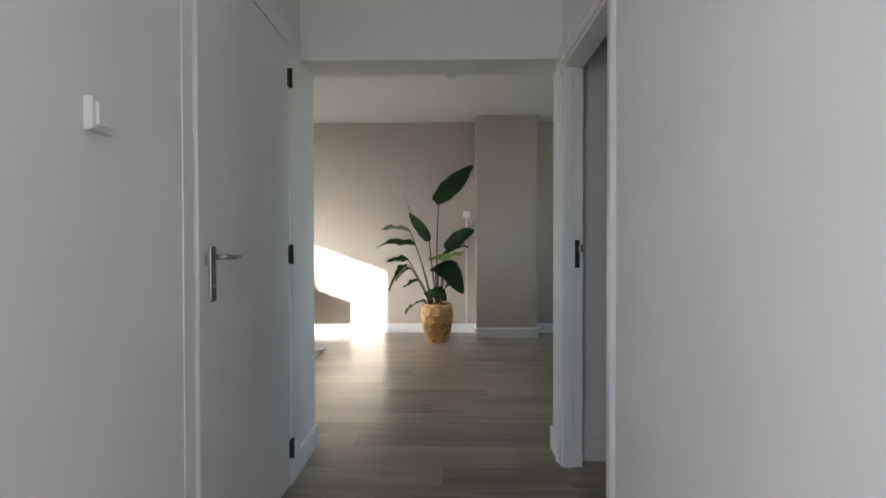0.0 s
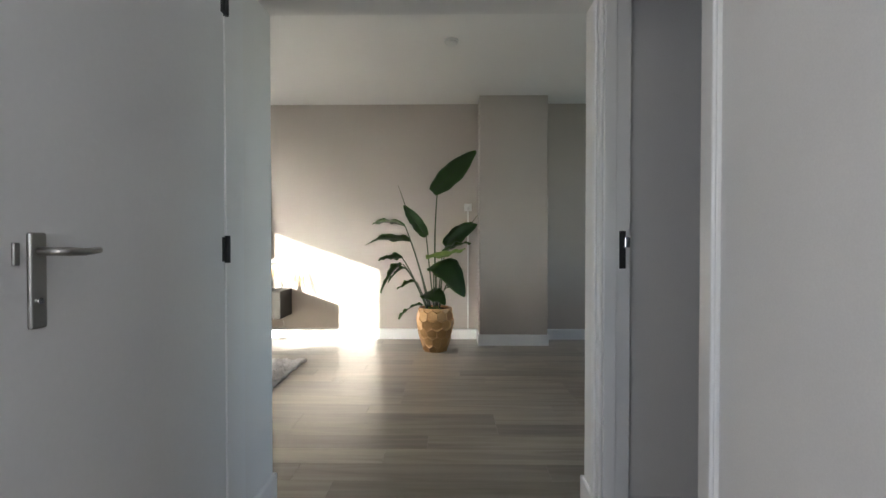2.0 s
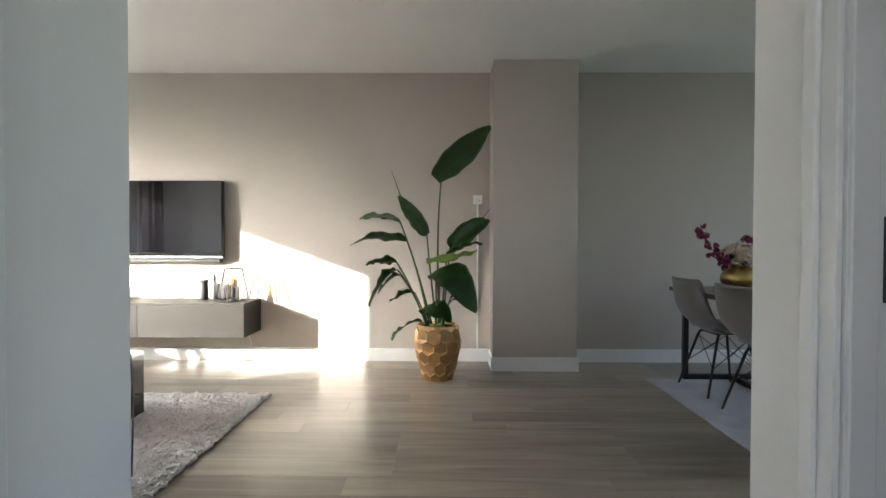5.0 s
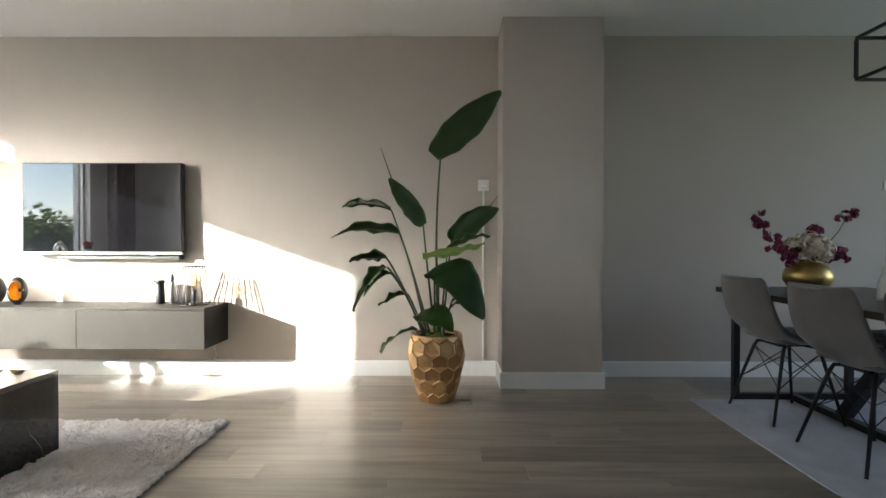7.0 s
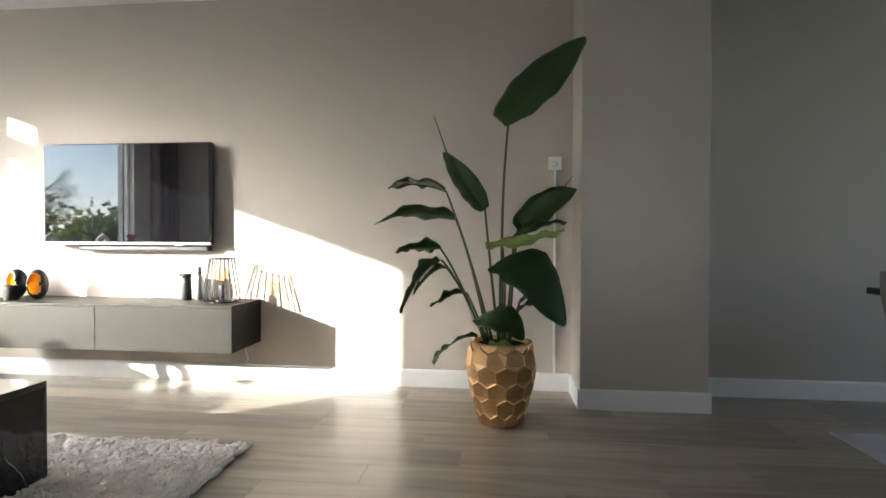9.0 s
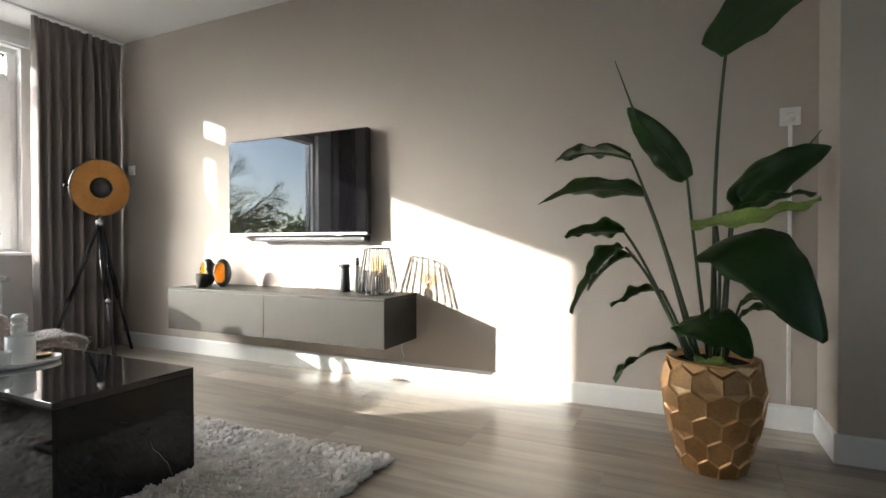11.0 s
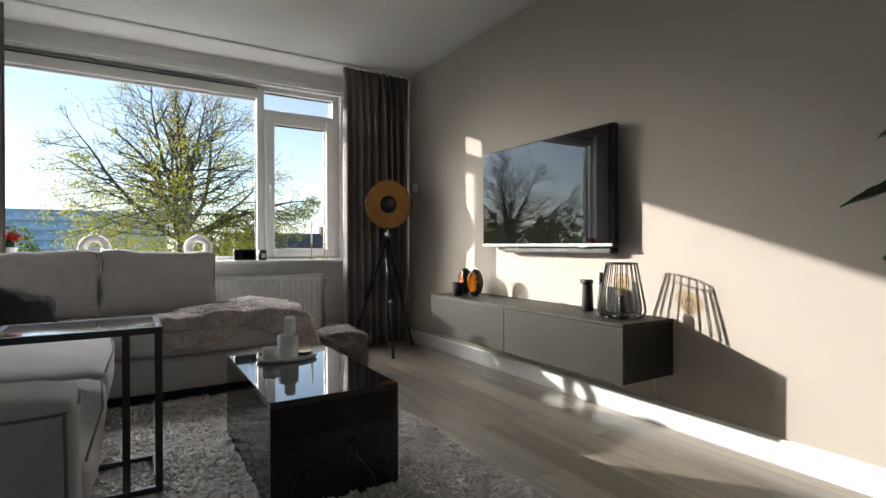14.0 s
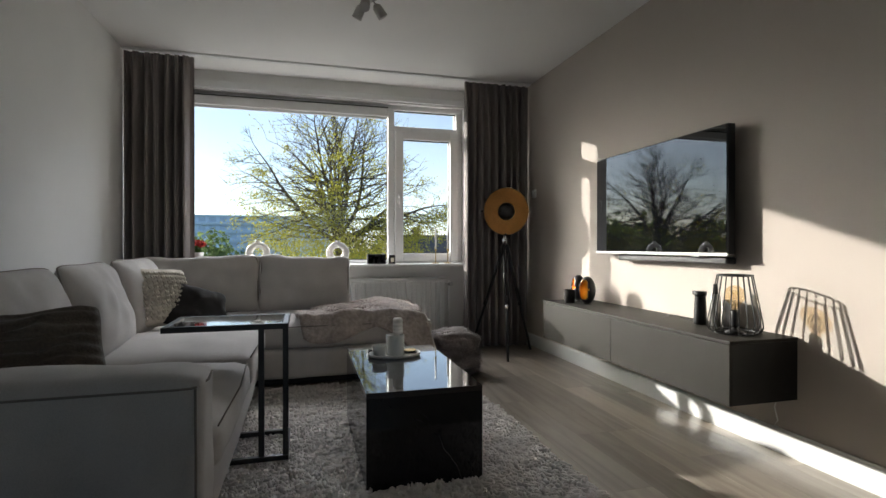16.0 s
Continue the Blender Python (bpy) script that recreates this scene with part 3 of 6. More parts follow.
structure("window_sill", [(-4.93, -4.64, 2.46, 5.95, 0.80, 0.828)], M["trim"], "white stone window sill with a rounded edge", "window sill", 0.006)

# ---- floor ----
floor = structure("floor", [(-5.1, 5.4, -2.4, 6.3, -0.2, -0.006)], M["subfloor"], "grey-brown oak vinyl plank floor", "floor")
plank_cache = {}


def plank(x0, x1, y0, y1):
    key = (round(x1 - x0, 3), round(y1 - y0, 3))
    if key not in plank_cache:
        bm = B()
        hx, hy = key[0] / 2, key[1] / 2
        g, e = 0.0003, 0.0008
        rows = []
        for d, z in ((g, -0.006), (g, -0.0006), (e, 0.0)):
            rows.append([bm.verts.new((sx * (hx - d), sy * (hy - d), z)) for sx, sy in ((-1, -1), (1, -1), (1, 1), (-1, 1))])
        for a, b in zip(rows, rows[1:]):
            for k in range(4):
                bm.faces.new((a[k], a[(k + 1) % 4], b[(k + 1) % 4], b[k]))
        bm.faces.new(rows[-1])
        plank_cache[key] = mesh_of("plank", bm, M["plank"])
    ob = new("plank", plank_cache[key])
    ob.parent = floor
    ob.location = ((x0 + x1) / 2, (y0 + y1) / 2, 0)


PW, PL = 0.184, 1.219
rng = random.Random(4)


def plank_rows(x0, x1, y0, y1, pw=PW):
    y = y0
    while y < y1 - 1e-4:
        yb = min(y + pw, y1)
        x = x0 - rng.choice((0.1, 0.3, 0.5, 0.7, 0.9, 1.1))
        while x < x1:
            a, b = max(x, x0), min(x + PL, x1)
            if b - a > 0.01:
                plank(a, b, y, yb)
            x += PL
        y = yb


# ---- curtains ----
def curtain(y0, y1, seed, label):
    c = thing("curtain", (-4.45, (y0 + y1) / 2, 0), label, "curtain", "living room curtains")
    r = random.Random(seed)
    n, rows = 190, 30
    folds = max(4, round((y1 - y0) / 0.076))
    ph = [r.uniform(-0.5, 0.5) for _ in range(folds + 2)]
    bm = B()
    grid = []
    for j in range(rows + 1):
        z = 0.012 + (HC - 0.03 - 0.012) * j / rows
        f = j / rows
        row = []
        for i in range(n + 1):
            u = i / n
            k = u * folds
            w = ph[int(k)] * (1 - k % 1) + ph[int(k) + 1] * (k % 1)
            amp = 0.066 * (1 - 0.45 * f ** 6) * (0.45 + 1.5 * abs(w))
            s = math.sin(2 * math.pi * (k + 0.28 * w))
            d = amp * (abs(s) ** 0.7) * (1 if s > 0 else -1) + 0.008 * noise.noise(Vector((u * 9, z * 1.3, seed)))
            if f > 0.955:
                d = 0.5 * d + 0.007 * math.sin(2 * math.pi * k * 3 + 4 * w)
            row.append(bm.verts.new((d, (u - 0.5) * (y1 - y0) + 0.012 * w * (1 - f), z)))
        grid.append(row)
    for j in range(rows):
        for i in range(n):
            bm.faces.new((grid[j][i], grid[j][i + 1], grid[j + 1][i + 1], grid[j + 1][i])).smooth = True
    ob = part("drape", bm, M["curtain"], c)
    so = ob.modifiers.new("cloth", "SOLIDIFY")
    so.thickness = 0.003
    return c


curtain(5.33, 6.01, 3, "dark taupe floor-length pleated curtain beside the floor lamp")
curtain(2.37, 2.90, 8, "dark taupe floor-length pleated curtain behind the corner sofa")


# ---- doors, switches, sockets ----
door = thing("door_1", (HL + 0.015, 1.541, 0), "closed white flush door with a steel lever handle", "door", kind="structure")
bm = B()
box(bm, -0.17, -0.012, -0.486, -0.427, 0, 2.13, 0.003)
box(bm, -0.17, 0.003, 0.427, 0.574, 0, 2.135, 0.003)
box(bm, -0.17, 0.003, -0.4265, 0.4265, 2.06, 2.135, 0.003)
part("door_frame", bm, M["trim"], door)
leaf = boxed("leaf", (-0.042, 0.0, -0.4235, 0.4235, 0.012, 2.056), M["door"], door, bevel=0.003)
for z in (0.18, 1.085, 1.90):
    bm = B()
    tube(bm, [(0.008, 0.4255, z - 0.045), (0.008, 0.4255, z + 0.045)], 0.009, 10)
    box(bm, -0.001, 0.003, 0.402, 0.42, z - 0.04, z + 0.04)
    part("hinge", bm, M["black_metal"], door, "dark steel hinge")
bm = B()
box(bm, 0.0, 0.010, -0.366, -0.329, 0.955, 1.128, 0.004)
plate = part("handle_plate", bm, M["steel"], leaf, "brushed steel back plate")
bm = B()
tube(bm, [(0.008, -0.348, 1.094), (0.044, -0.348, 1.094), (0.052, -0.338, 1.094), (0.054, -0.295, 1.092), (0.052, -0.250, 1.095)], [0.008, 0.008, 0.0085, 0.0075, 0.006], 10)
part("door_handle", bm, M["steel"], leaf, "brushed steel lever")
boxed("lock_tab", (0.0, 0.006, -0.396, -0.383, 1.07, 1.11), M["steel"], leaf, bevel=0.002)
bm = B()
tube(bm, [(0.009, -0.348, 1.005), (0.013, -0.348, 1.005)], 0.006, 12)
part("keyhole", bm, M["chrome"], leaf)

# doorway to the side room: moulded casing, lining, strike plate
casing = thing("door_casing", (HR, 1.81, 0), "white moulded casing of an open doorway", "door casing", kind="structure")
bm = B()
for sgn, y in ((1, 2.20 - 1.81), (-1, 1.425 - 1.81)):
    a, b = sorted((y - sgn * 0.006, y + sgn * 0.064))
    box(bm, -0.012, 0.0, a, b, 0, 2.105, 0.003)
    a, b = sorted((y + sgn * 0.030, y + sgn * 0.066))
    box(bm, -0.022, -0.011, a, b, 0, 2.107, 0.004)
box(bm, -0.012, 0.0, -0.379, 0.384, 2.035, 2.104, 0.003)
box(bm, -0.022, -0.011, -0.385, 0.39, 2.068, 2.1065, 0.004)
part("architrave", bm, M["trim"], casing)
bm = B()
box(bm, 0.0005, 0.099, 0.376, 0.3895, 0, 2.03, 0.002)
box(bm, 0.0005, 0.099, -0.3845, -0.371, 0, 2.03, 0.002)
box(bm, 0.0005, 0.099, -0.37, 0.375, 2.016, 2.034, 0.002)
box(bm, 0.0005, 0.045, 0.366, 0.376, 0, 2.016, 0.002)
part("lining", bm, M["trim"], casing)
bm = B()
box(bm, 0.058, 0.082, 0.3725, 0.377, 1.01, 1.15, 0.002)
strike = part("strike_plate", bm, M["black_metal"], casing, "black strike plate")
bm = B()
box(bm, 0.075, 0.094, 0.362, 0.3725, 1.088, 1.128, 0.003)
part("strike_lip", bm, M["chrome"], strike, "bright steel lip")


def switch(name, at, turn, label, w=0.083, socket=False, proud=0.012):
    s = thing(name, at, label, "socket" if socket else "light switch", turn=turn)
    boxed("frame", (-w / 2, w / 2, -proud, 0, -w / 2, w / 2), M["plastic"], s, bevel=0.004)
    if socket:
        lathe_bm = B()
        lathe(lathe_bm, [(0.021, 0), (0.021, 0.004), (0.0185, 0.004), (0.0175, 0.001), (0, 0.001)], 20)
        for v in lathe_bm.verts:
            v.co = Vector((v.co.x, -proud - v.co.z, v.co.y))
        part("socket_well", lathe_bm, M["plastic"], s)
    else:
        boxed("rocker", (-w * 0.36, w * 0.36, -proud - 0.007, -proud + 0.001, -w * 0.36, w * 0.36), M["plastic"], s, bevel=0.003)
    return s


switch("light_switch", (HL, 0.702, 1.412), 90, "white surface rocker switch on the hall wall", 0.072, proud=0.02)
switch("light_switch", (1.305, 2.27, 1.53), 0, "white rocker switch in the unlit side room", 0.085)
switch("light_switch", (3.60, N, 1.49), 0, "white switch on the dining wall", 0.083)
plug_socket = switch("wall_socket", (0.452, N, 1.49), 0, "white double socket with a plug above the cable duct", 0.085, True)
bm = B()
lathe(bm, [(0.017, 0), (0.017, 0.02), (0.011, 0.032), (0, 0.032)], 14)
for v in bm.verts:
    v.co = Vector((v.co.x, -0.014 - v.co.z, v.co.y - 0.012))
part("plug", bm, M["plastic"], plug_socket)
switch("wall_socket", (-4.36, N, 1.53), 0, "white wall socket beside the curtain", 0.08, True)
duct = thing("cable_duct", (0.452, N, 0.118), "white plastic cable duct from socket to skirting", "cable duct")
boxed("channel", (-0.008, 0.008, -0.014, 0, 0, 1.328), M["plastic"], duct, bevel=0.003)

# smoke detector and ceiling spots
det = thing("smoke_detector", (0.265, 4.21, HC), "round white smoke detector on the ceiling", "smoke detector")
lathed("base", [(0.055, 0), (0.055, -0.012), (0.05, -0.012), (0, -0.012)], M["plastic"], det)
lathed("cover", [(0.048, -0.0125), (0.046, -0.03), (0.036, -0.038), (0, -0.038)], M["plastic"], det)
spots = thing("ceiling_spots", (-3.05, 4.21, HC), "steel ceiling light with three swivelling spots", "ceiling light")
lathed("rose", [(0.06, 0), (0.06, -0.018), (0.05, -0.024), (0, -0.024)], M["steel"], spots)
for a in (100, 220, 340):
    ca, sa = math.cos(radians(a)), math.sin(radians(a))
    bm = B()
    tube(bm, [(0.03 * ca, 0.03 * sa, -0.02), (0.06 * ca, 0.06 * sa, -0.06)], 0.005)
    arm = part("arm", bm, M["steel"], spots)
    bm = B()
    tube(bm, [(0.045 * ca, 0.045 * sa, -0.05), (0.06 * ca, 0.06 * sa, -0.065), (0.105 * ca, 0.105 * sa, -0.125)], [0.012, 0.03, 0.034], 16)
    part("spot_head", bm, M["steel"], spots)

# radiator under the window
rad = thing("radiator", (-4.78, 3.9, 0.12), "white ribbed panel radiator under the window sill", "radiator")
bm = B()
rows_ = []
steps = [(-1.31, 0.0)]
for k in range(52):
    y = -1.3 + 0.05 * k
    steps += [(y + 0.004, 0.0), (y + 0.011, 0.009), (y + 0.039, 0.009), (y + 0.046, 0.0)]
steps.append((1.31, 0.0))
for z, flat in ((0.0, 0), (0.02, 0), (0.035, 1), (0.515, 1), (0.53, 0), (0.55, 0)):
    rows_.append([bm.verts.new((0.036 + d * flat, y, z)) for y, d in steps])
for lo, hi in zip(rows_, rows_[1:]):
    for k in range(len(steps) - 1):
        bm.faces.new((lo[k], lo[k + 1], hi[k + 1], hi[k]))
back = [bm.verts.new((-0.02, y, z)) for y, z in ((-1.31, 0.0), (1.31, 0.0), (1.31, 0.55), (-1.31, 0.55))]
bm.faces.new(back[::-1])
bm.faces.new([back[1], back[2]] + [r_[-1] for r_ in rows_[::-1]])
bm.faces.new([back[3], back[0]] + [r_[0] for r_ in rows_])
bm.faces.new([back[0], back[1]] + rows_[0][::-1])
bm.faces.new([back[2], back[3]] + rows_[-1])
part("panel", bm, M["upvc"], rad)
bm = B()
box(bm, -0.05, 0.048, -1.32, 1.32, 0.551, 0.566, 0.004)
part("top_grille", bm, M["upvc"], rad)
bm = B()
tube(bm, [(0.0, 1.31, 0.50), (0.0, 1.36, 0.50)], 0.01)
tube(bm, [(0.0, 1.36, 0.53), (0.0, 1.36, -0.119)], 0.008)
part("pipe", bm, M["upvc"], rad)
bm = B()
tube(bm, [(0.0, 1.36, 0.50), (0.03, 1.36, 0.50), (0.05, 1.36, 0.50), (0.10, 1.36, 0.50)], [0.012, 0.022, 0.024, 0.02], 14)
part("valve", bm, M["silver"], rad, "chrome thermostat valve")

# ---- television wall ----
tv = thing("television", (-2.482, N, 0.95), "large wall-mounted flat television with a thin silver rim", "television")
boxed("body", (-0.617, 0.617, -0.094, -0.045, 0.004, 0.702), M["black_plastic"], tv, bevel=0.006)
boxed("electronics_box", (-0.42, 0.42, -0.046, -0.012, 0.08, 0.42), M["black_plastic"], tv, bevel=0.01)
boxed("wall_bracket", (-0.25, 0.25, -0.0125, 0.0, 0.15, 0.4), M["black_metal"], tv, bevel=0.002)
boxed("screen", (-0.608, 0.608, -0.0965, -0.0935, 0.02, 0.694), M["screen"], tv, "glossy dark screen")
bm = B()
box(bm, -0.618, 0.618, -0.099, -0.09, 0.0, 0.016, 0.002)
part("bezel", bm, M["silver"], tv, "silver rim")
boxed("logo_bar", (0.36, 0.42, -0.0965, -0.088, -0.005, -0.0005), M["silver"], tv)
bar = thing("sound_bar", (-2.36, N, 0.905), "slim black sound bar under the television", "sound bar")
boxed("body", (-0.50, 0.46, -0.07, 0.0, 0.0, 0.038), M["black_plastic"], bar, bevel=0.008)

SBT = 0.575
side = thing("tv_cabinet", (-2.465, N, 0.28), "floating graphite low television cabinet on the taupe wall", "cabinet")
boxed("carcass", (-0.913, 0.913, -0.378, 0.0, 0.0, 0.279), M["cabinet_shaded"], side, bevel=0.002)
boxed("top_panel", (-0.916, 0.916, -0.397, 0.0, 0.2795, 0.295), M["cabinet"], side, bevel=0.002)
for a, b in ((-0.914, -0.0015), (0.0015, 0.914)):
    boxed("drawer_front", (a, b, -0.396, -0.3785, 0.0, 0.277), M["cabinet"], side, bevel=0.0015)
cord = thing("power_cable", (-1.62, 6.02, 0.12), "thin white cable hanging under the cabinet", "cable")
tubed("cord", [(-0.02, 0, 0.159), (-0.03, -0.01, 0.1), (-0.01, -0.012, 0.04), (-0.035, -0.006, 0.01), (0.03, -0.004, 0.002), (0.6, -0.004, 0.002)], 0.0028, M["plastic"], cord)


def cage_lamp():
    o = thing("table_lamp", (-1.725, 5.845, SBT), "black wire cage lamp with a round filament bulb", "lamp")
    lathed("base", [(0.045, 0), (0.045, 0.010), (0.03, 0.016), (0.012, 0.02), (0.012, 0.03)], M["black_metal"], o)
    rb, rm, rt, h = 0.098, 0.122, 0.078, 0.285
    def ring(r, z, n=40):
        return [(r * math.cos(2 * math.pi * k / n), r * math.sin(2 * math.pi * k / n), z) for k in range(n)]
    for r, z in ((rb, 0.006), (rt, h)):
        tubed("ring", ring(r, z), 0.0042, M["black_metal"], o, closed=True)
    for k in range(3):
        a = 2 * math.pi * k / 3
        tubed("spoke", [(0.04 * math.cos(a), 0.04 * math.sin(a), 0.006), (rb * math.cos(a), rb * math.sin(a), 0.006)], 0.003, M["black_metal"], o)
    for k in range(20):
        a = 2 * math.pi * k / 20
        pts = [(r * math.cos(a), r * math.sin(a), z) for r, z in ((rb, 0.006), (0.113, 0.014), (rm, 0.035), (0.118, 0.07), (rt, h))]
        tubed("wire", pts, 0.0027, M["black_metal"], o, seg=6)
    lathed("bulb_holder", [(0.017, 0.0305), (0.019, 0.04), (0.019, 0.10), (0.015, 0.115), (0, 0.115)], M["black_plastic"], o)
    lathed("bulb", [(0.012, 0.1155), (0.018, 0.135), (0.043, 0.165), (0.0475, 0.19), (0.04, 0.215), (0.02, 0.232), (0, 0.236)], M["amber"], o, "amber globe bulb")
    bm = B()
    for k in range(6):
        a = 2 * math.pi * k / 6
        tube(bm, [(0.008 * math.cos(a), 0.008 * math.sin(a), 0.13), (0.024 * math.cos(a), 0.024 * math.sin(a), 0.17), (0.01 * math.cos(a), 0.01 * math.sin(a), 0.205)], 0.0014, 5)
    part("filament", bm, M["brass"], o)


cage_lamp()
cable = thing("lamp_cable", (-2.0, 5.93, SBT), "thin dark lamp cable lying on the cabinet", "cable")
tubed("cord", [(0.2, -0.02, 0.003), (0.02, 0.05, 0.003), (-0.1, 0.0, 0.003), (-0.2, 0.03, 0.003), (-0.24, 0.0, 0.02), (-0.3, -0.03, 0.003)], 0.0025, M["black_plastic"], cable)
flask = thing("flask", (-2.01, 5.90, SBT), "dark metal flask with a spout lid", "flask")
lathed("body", [(0.03, 0), (0.034, 0.004), (0.033, 0.06), (0.028, 0.15), (0.028, 0.151)], M["black_plastic"], flask)
lathed("lid", [(0.0285, 0.1515), (0.033, 0.165), (0.032, 0.18), (0.012, 0.182), (0, 0.182)], M["black_plastic"], flask)
boxed("spout", (-0.05, -0.03, -0.01, 0.01, 0.158, 0.181), M["black_plastic"], flask, bevel=0.003)
bottle = thing("bottle", (-1.935, 5.93, SBT), "slim steel bottle with a black pump cap", "bottle")
lathed("body", [(0.024, 0), (0.026, 0.004), (0.026, 0.15), (0.022, 0.165), (0.012, 0.17), (0.012, 0.1705)], M["steel"], bottle)
lathed("cap", [(0.0125, 0.171), (0.0135, 0.2), (0.011, 0.202), (0.011, 0.225), (0, 0.225)], M["black_plastic"], bottle)
cup = thing("cylinder_holder", (-1.905, 5.99, SBT), "small grey metal cylinder behind the bottle", "canister")
lathed("body", [(0.03, 0), (0.032, 0.003), (0.032, 0.14), (0.028, 0.14), (0.028, 0.02), (0, 0.02)], M["silver"], cup)


def egg_holder(x, y, turn, h, label):
    o = thing("tealight_holder", (x, y, SBT), label, "candle holder", "egg candle holders", turn=turn)
    n, ms = 22, 28
    for name, inset, material in (("shell", 0.0, M["black_metal"]), ("lining", 0.004, M["gold_leaf"])):
        bm = B()
        grid = []
        for j in range(n + 1):
            th = math.pi * j / n
            row = []
            for i in range(ms):
                ph = 2 * math.pi * i / ms
                a, c = 0.078 - inset, h / 2 - inset
                row.append(bm.verts.new((0.8 * a * math.sin(th) * math.sin(ph), a * math.sin(th) * math.cos(ph) * 0.75, h / 2 + c * math.cos(th))))
            grid.append(row)
        for j in range(n):
            for i in range(ms):
                q = [grid[j][i], grid[j][(i + 1) % ms], grid[j + 1][(i + 1) % ms], grid[j + 1][i]]
                m = sum((v.co for v in q), Vector()) / 4
                oval = (m.x / 0.044) ** 2 + ((m.z - h * 0.52) / (h * 0.36)) ** 2
                if not (m.y < 0 and oval < 1):
                    bm.faces.new(q).smooth = True
        bmesh.ops.remove_doubles(bm, verts=bm.verts, dist=0.0004)
        ob = part(name, bm, material, o, "gold-leaf inside" if inset else "")
        if not inset:
            ob.modifiers.new("thick", "SOLIDIFY").thickness = 0.003
    lathed("foot", [(0.03, 0.0), (0.03, 0.004), (0, 0.004)], M["black_metal"], o)


egg_holder(-3.045, 5.83, 22, 0.205, "black egg-shaped candle holder lined with gold")
egg_holder(-3.24, 5.87, -14, 0.205, "black egg-shaped candle holder turned aside")
mug = thing("candle_cup", (-3.155, 5.745, SBT), "small dark grey ribbed candle cup", "cup")
lathed("body", [(0.036, 0), (0.04, 0.004), (0.041, 0.1), (0.037, 0.1), (0.036, 0.03), (0, 0.03)], M["charcoal"], mug)

# ---- floor lamp ----
lamp = thing("tripod_lamp", (-4.19, 5.65, 0), "black tripod studio lamp with a gold dish", "floor lamp")
top = Vector((0, 0, 1.06))
for px, py in ((0.40, -0.14), (-0.22, -0.27), (-0.04, 0.28)):
    foot = Vector((px, py, 0.0))
    up = top.lerp(foot, 0.04)
    mid = top.lerp(foot, 0.56)
    bm = B()
    tube(bm, [top.lerp(foot, 0.48), foot], [0.013, 0.012], 8)
    leg = part("leg", bm, M["black_metal"], lamp)
    bm = B()
    off = Vector((-py, px, 0)).normalized() * 0.014
    tube(bm, [up + off, mid + off], 0.0115, 8)
    tube(bm, [up - off, mid - off], 0.0115, 8)
    part("leg_rail", bm, M["black_plastic"], lamp, "glossy black upper rail")
    bm = B()
    tube(bm, [top.lerp(foot, 0.55), top.lerp(foot, 0.585)], 0.022, 4)
    part("clamp", bm, M["chrome" if px > 0.1 else "black_plastic"], lamp, "chrome clamp" if px > 0.1 else "black clamp")
lathed("hub", [(0.02, 1.03), (0.03, 1.045), (0.03, 1.075), (0.015, 1.085), (0.015, 1.13), (0, 1.13)], M["chrome"], lamp)
face = (Vector((0.1, 5.3, 1.0)) - Vector((-4.03, 5.56, 1.34))).normalized()
turn = face.to_track_quat("Z", "Y").to_matrix().to_4x4()
turn.translation = Vector((0, 0, 1.335))


def dish(name, prof, material, parent, label="", seg=36):
    bm = B()
    lathe(bm, prof, seg)
    bm.transform(turn)
    return part(name, bm, material, parent, label)


R = 0.225
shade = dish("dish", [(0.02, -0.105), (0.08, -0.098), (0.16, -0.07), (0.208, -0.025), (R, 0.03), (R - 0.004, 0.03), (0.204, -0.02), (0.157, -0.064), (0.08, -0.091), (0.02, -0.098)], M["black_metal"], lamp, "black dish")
dish("dish_lining", [(0.02, -0.0975), (0.08, -0.0905), (0.157, -0.0635), (0.2035, -0.0195), (R - 0.005, 0.0295)], M["lamp_gold"], lamp, "gold inside of the dish")
dish("bulb_cap", [(0.0, 0.10), (0.035, 0.095), (0.066, 0.073), (0.082, 0.035), (0.084, 0.01), (0.075, -0.02), (0.03, -0.055)], M["black_plastic"], lamp, "round black bulb cap")
bm = B()
tube(bm, [Vector((0, 0, 1.12)), turn @ Vector((0, 0.0, -0.13)) * 0.5 + Vector((0, 0, 0.585)), turn @ Vector((0, 0.0, -0.13)), turn @ Vector((0, 0, -0.095))], [0.012, 0.011, 0.014, 0.02], 10)
part("neck", bm, M["black_metal"], lamp)
for s in (-1, 1):
    bm = B()
    tube(bm, [turn @ Vector((s * 0.217, 0, -0.005)), turn @ Vector((s * 0.246, 0, -0.005))], 0.009, 10)
    part("knob", bm, M["black_metal"], lamp)

# ---- rug and coffee table ----
RX0, RX1, RY0, RY1 = -3.42, -1.10, 2.95, 4.94
rug = thing("shag_rug", ((RX0 + RX1) / 2, (RY0 + RY1) / 2, 0), "deep cream shaggy rug under the coffee table", "rug")
hw, hd = (RX1 - RX0) / 2, (RY1 - RY0) / 2
bm = B()
NX, NY = 80, 70


def pile_height(x, y):
    return 0.008 + 0.004 * noise.noise(Vector((x * 20, y * 20, 0)))


grid = [[bm.verts.new((-hw + 2 * hw * i / NX + 0.006 * noise.noise(Vector((i * 0.9, j * 0.9, 2))), -hd + 2 * hd * j / NY + 0.008 * noise.noise(Vector((i * 0.9, j * 0.9, 7))), pile_height(-hw + 2 * hw * i / NX, -hd + 2 * hd * j / NY))) for i in range(NX + 1)] for j in range(NY + 1)]
for j in range(NY):
    for i in range(NX):
        bm.faces.new((grid[j][i], grid[j][i + 1], grid[j + 1][i + 1], grid[j + 1][i])).smooth = True
part("backing", bm, M["rug"], rug)
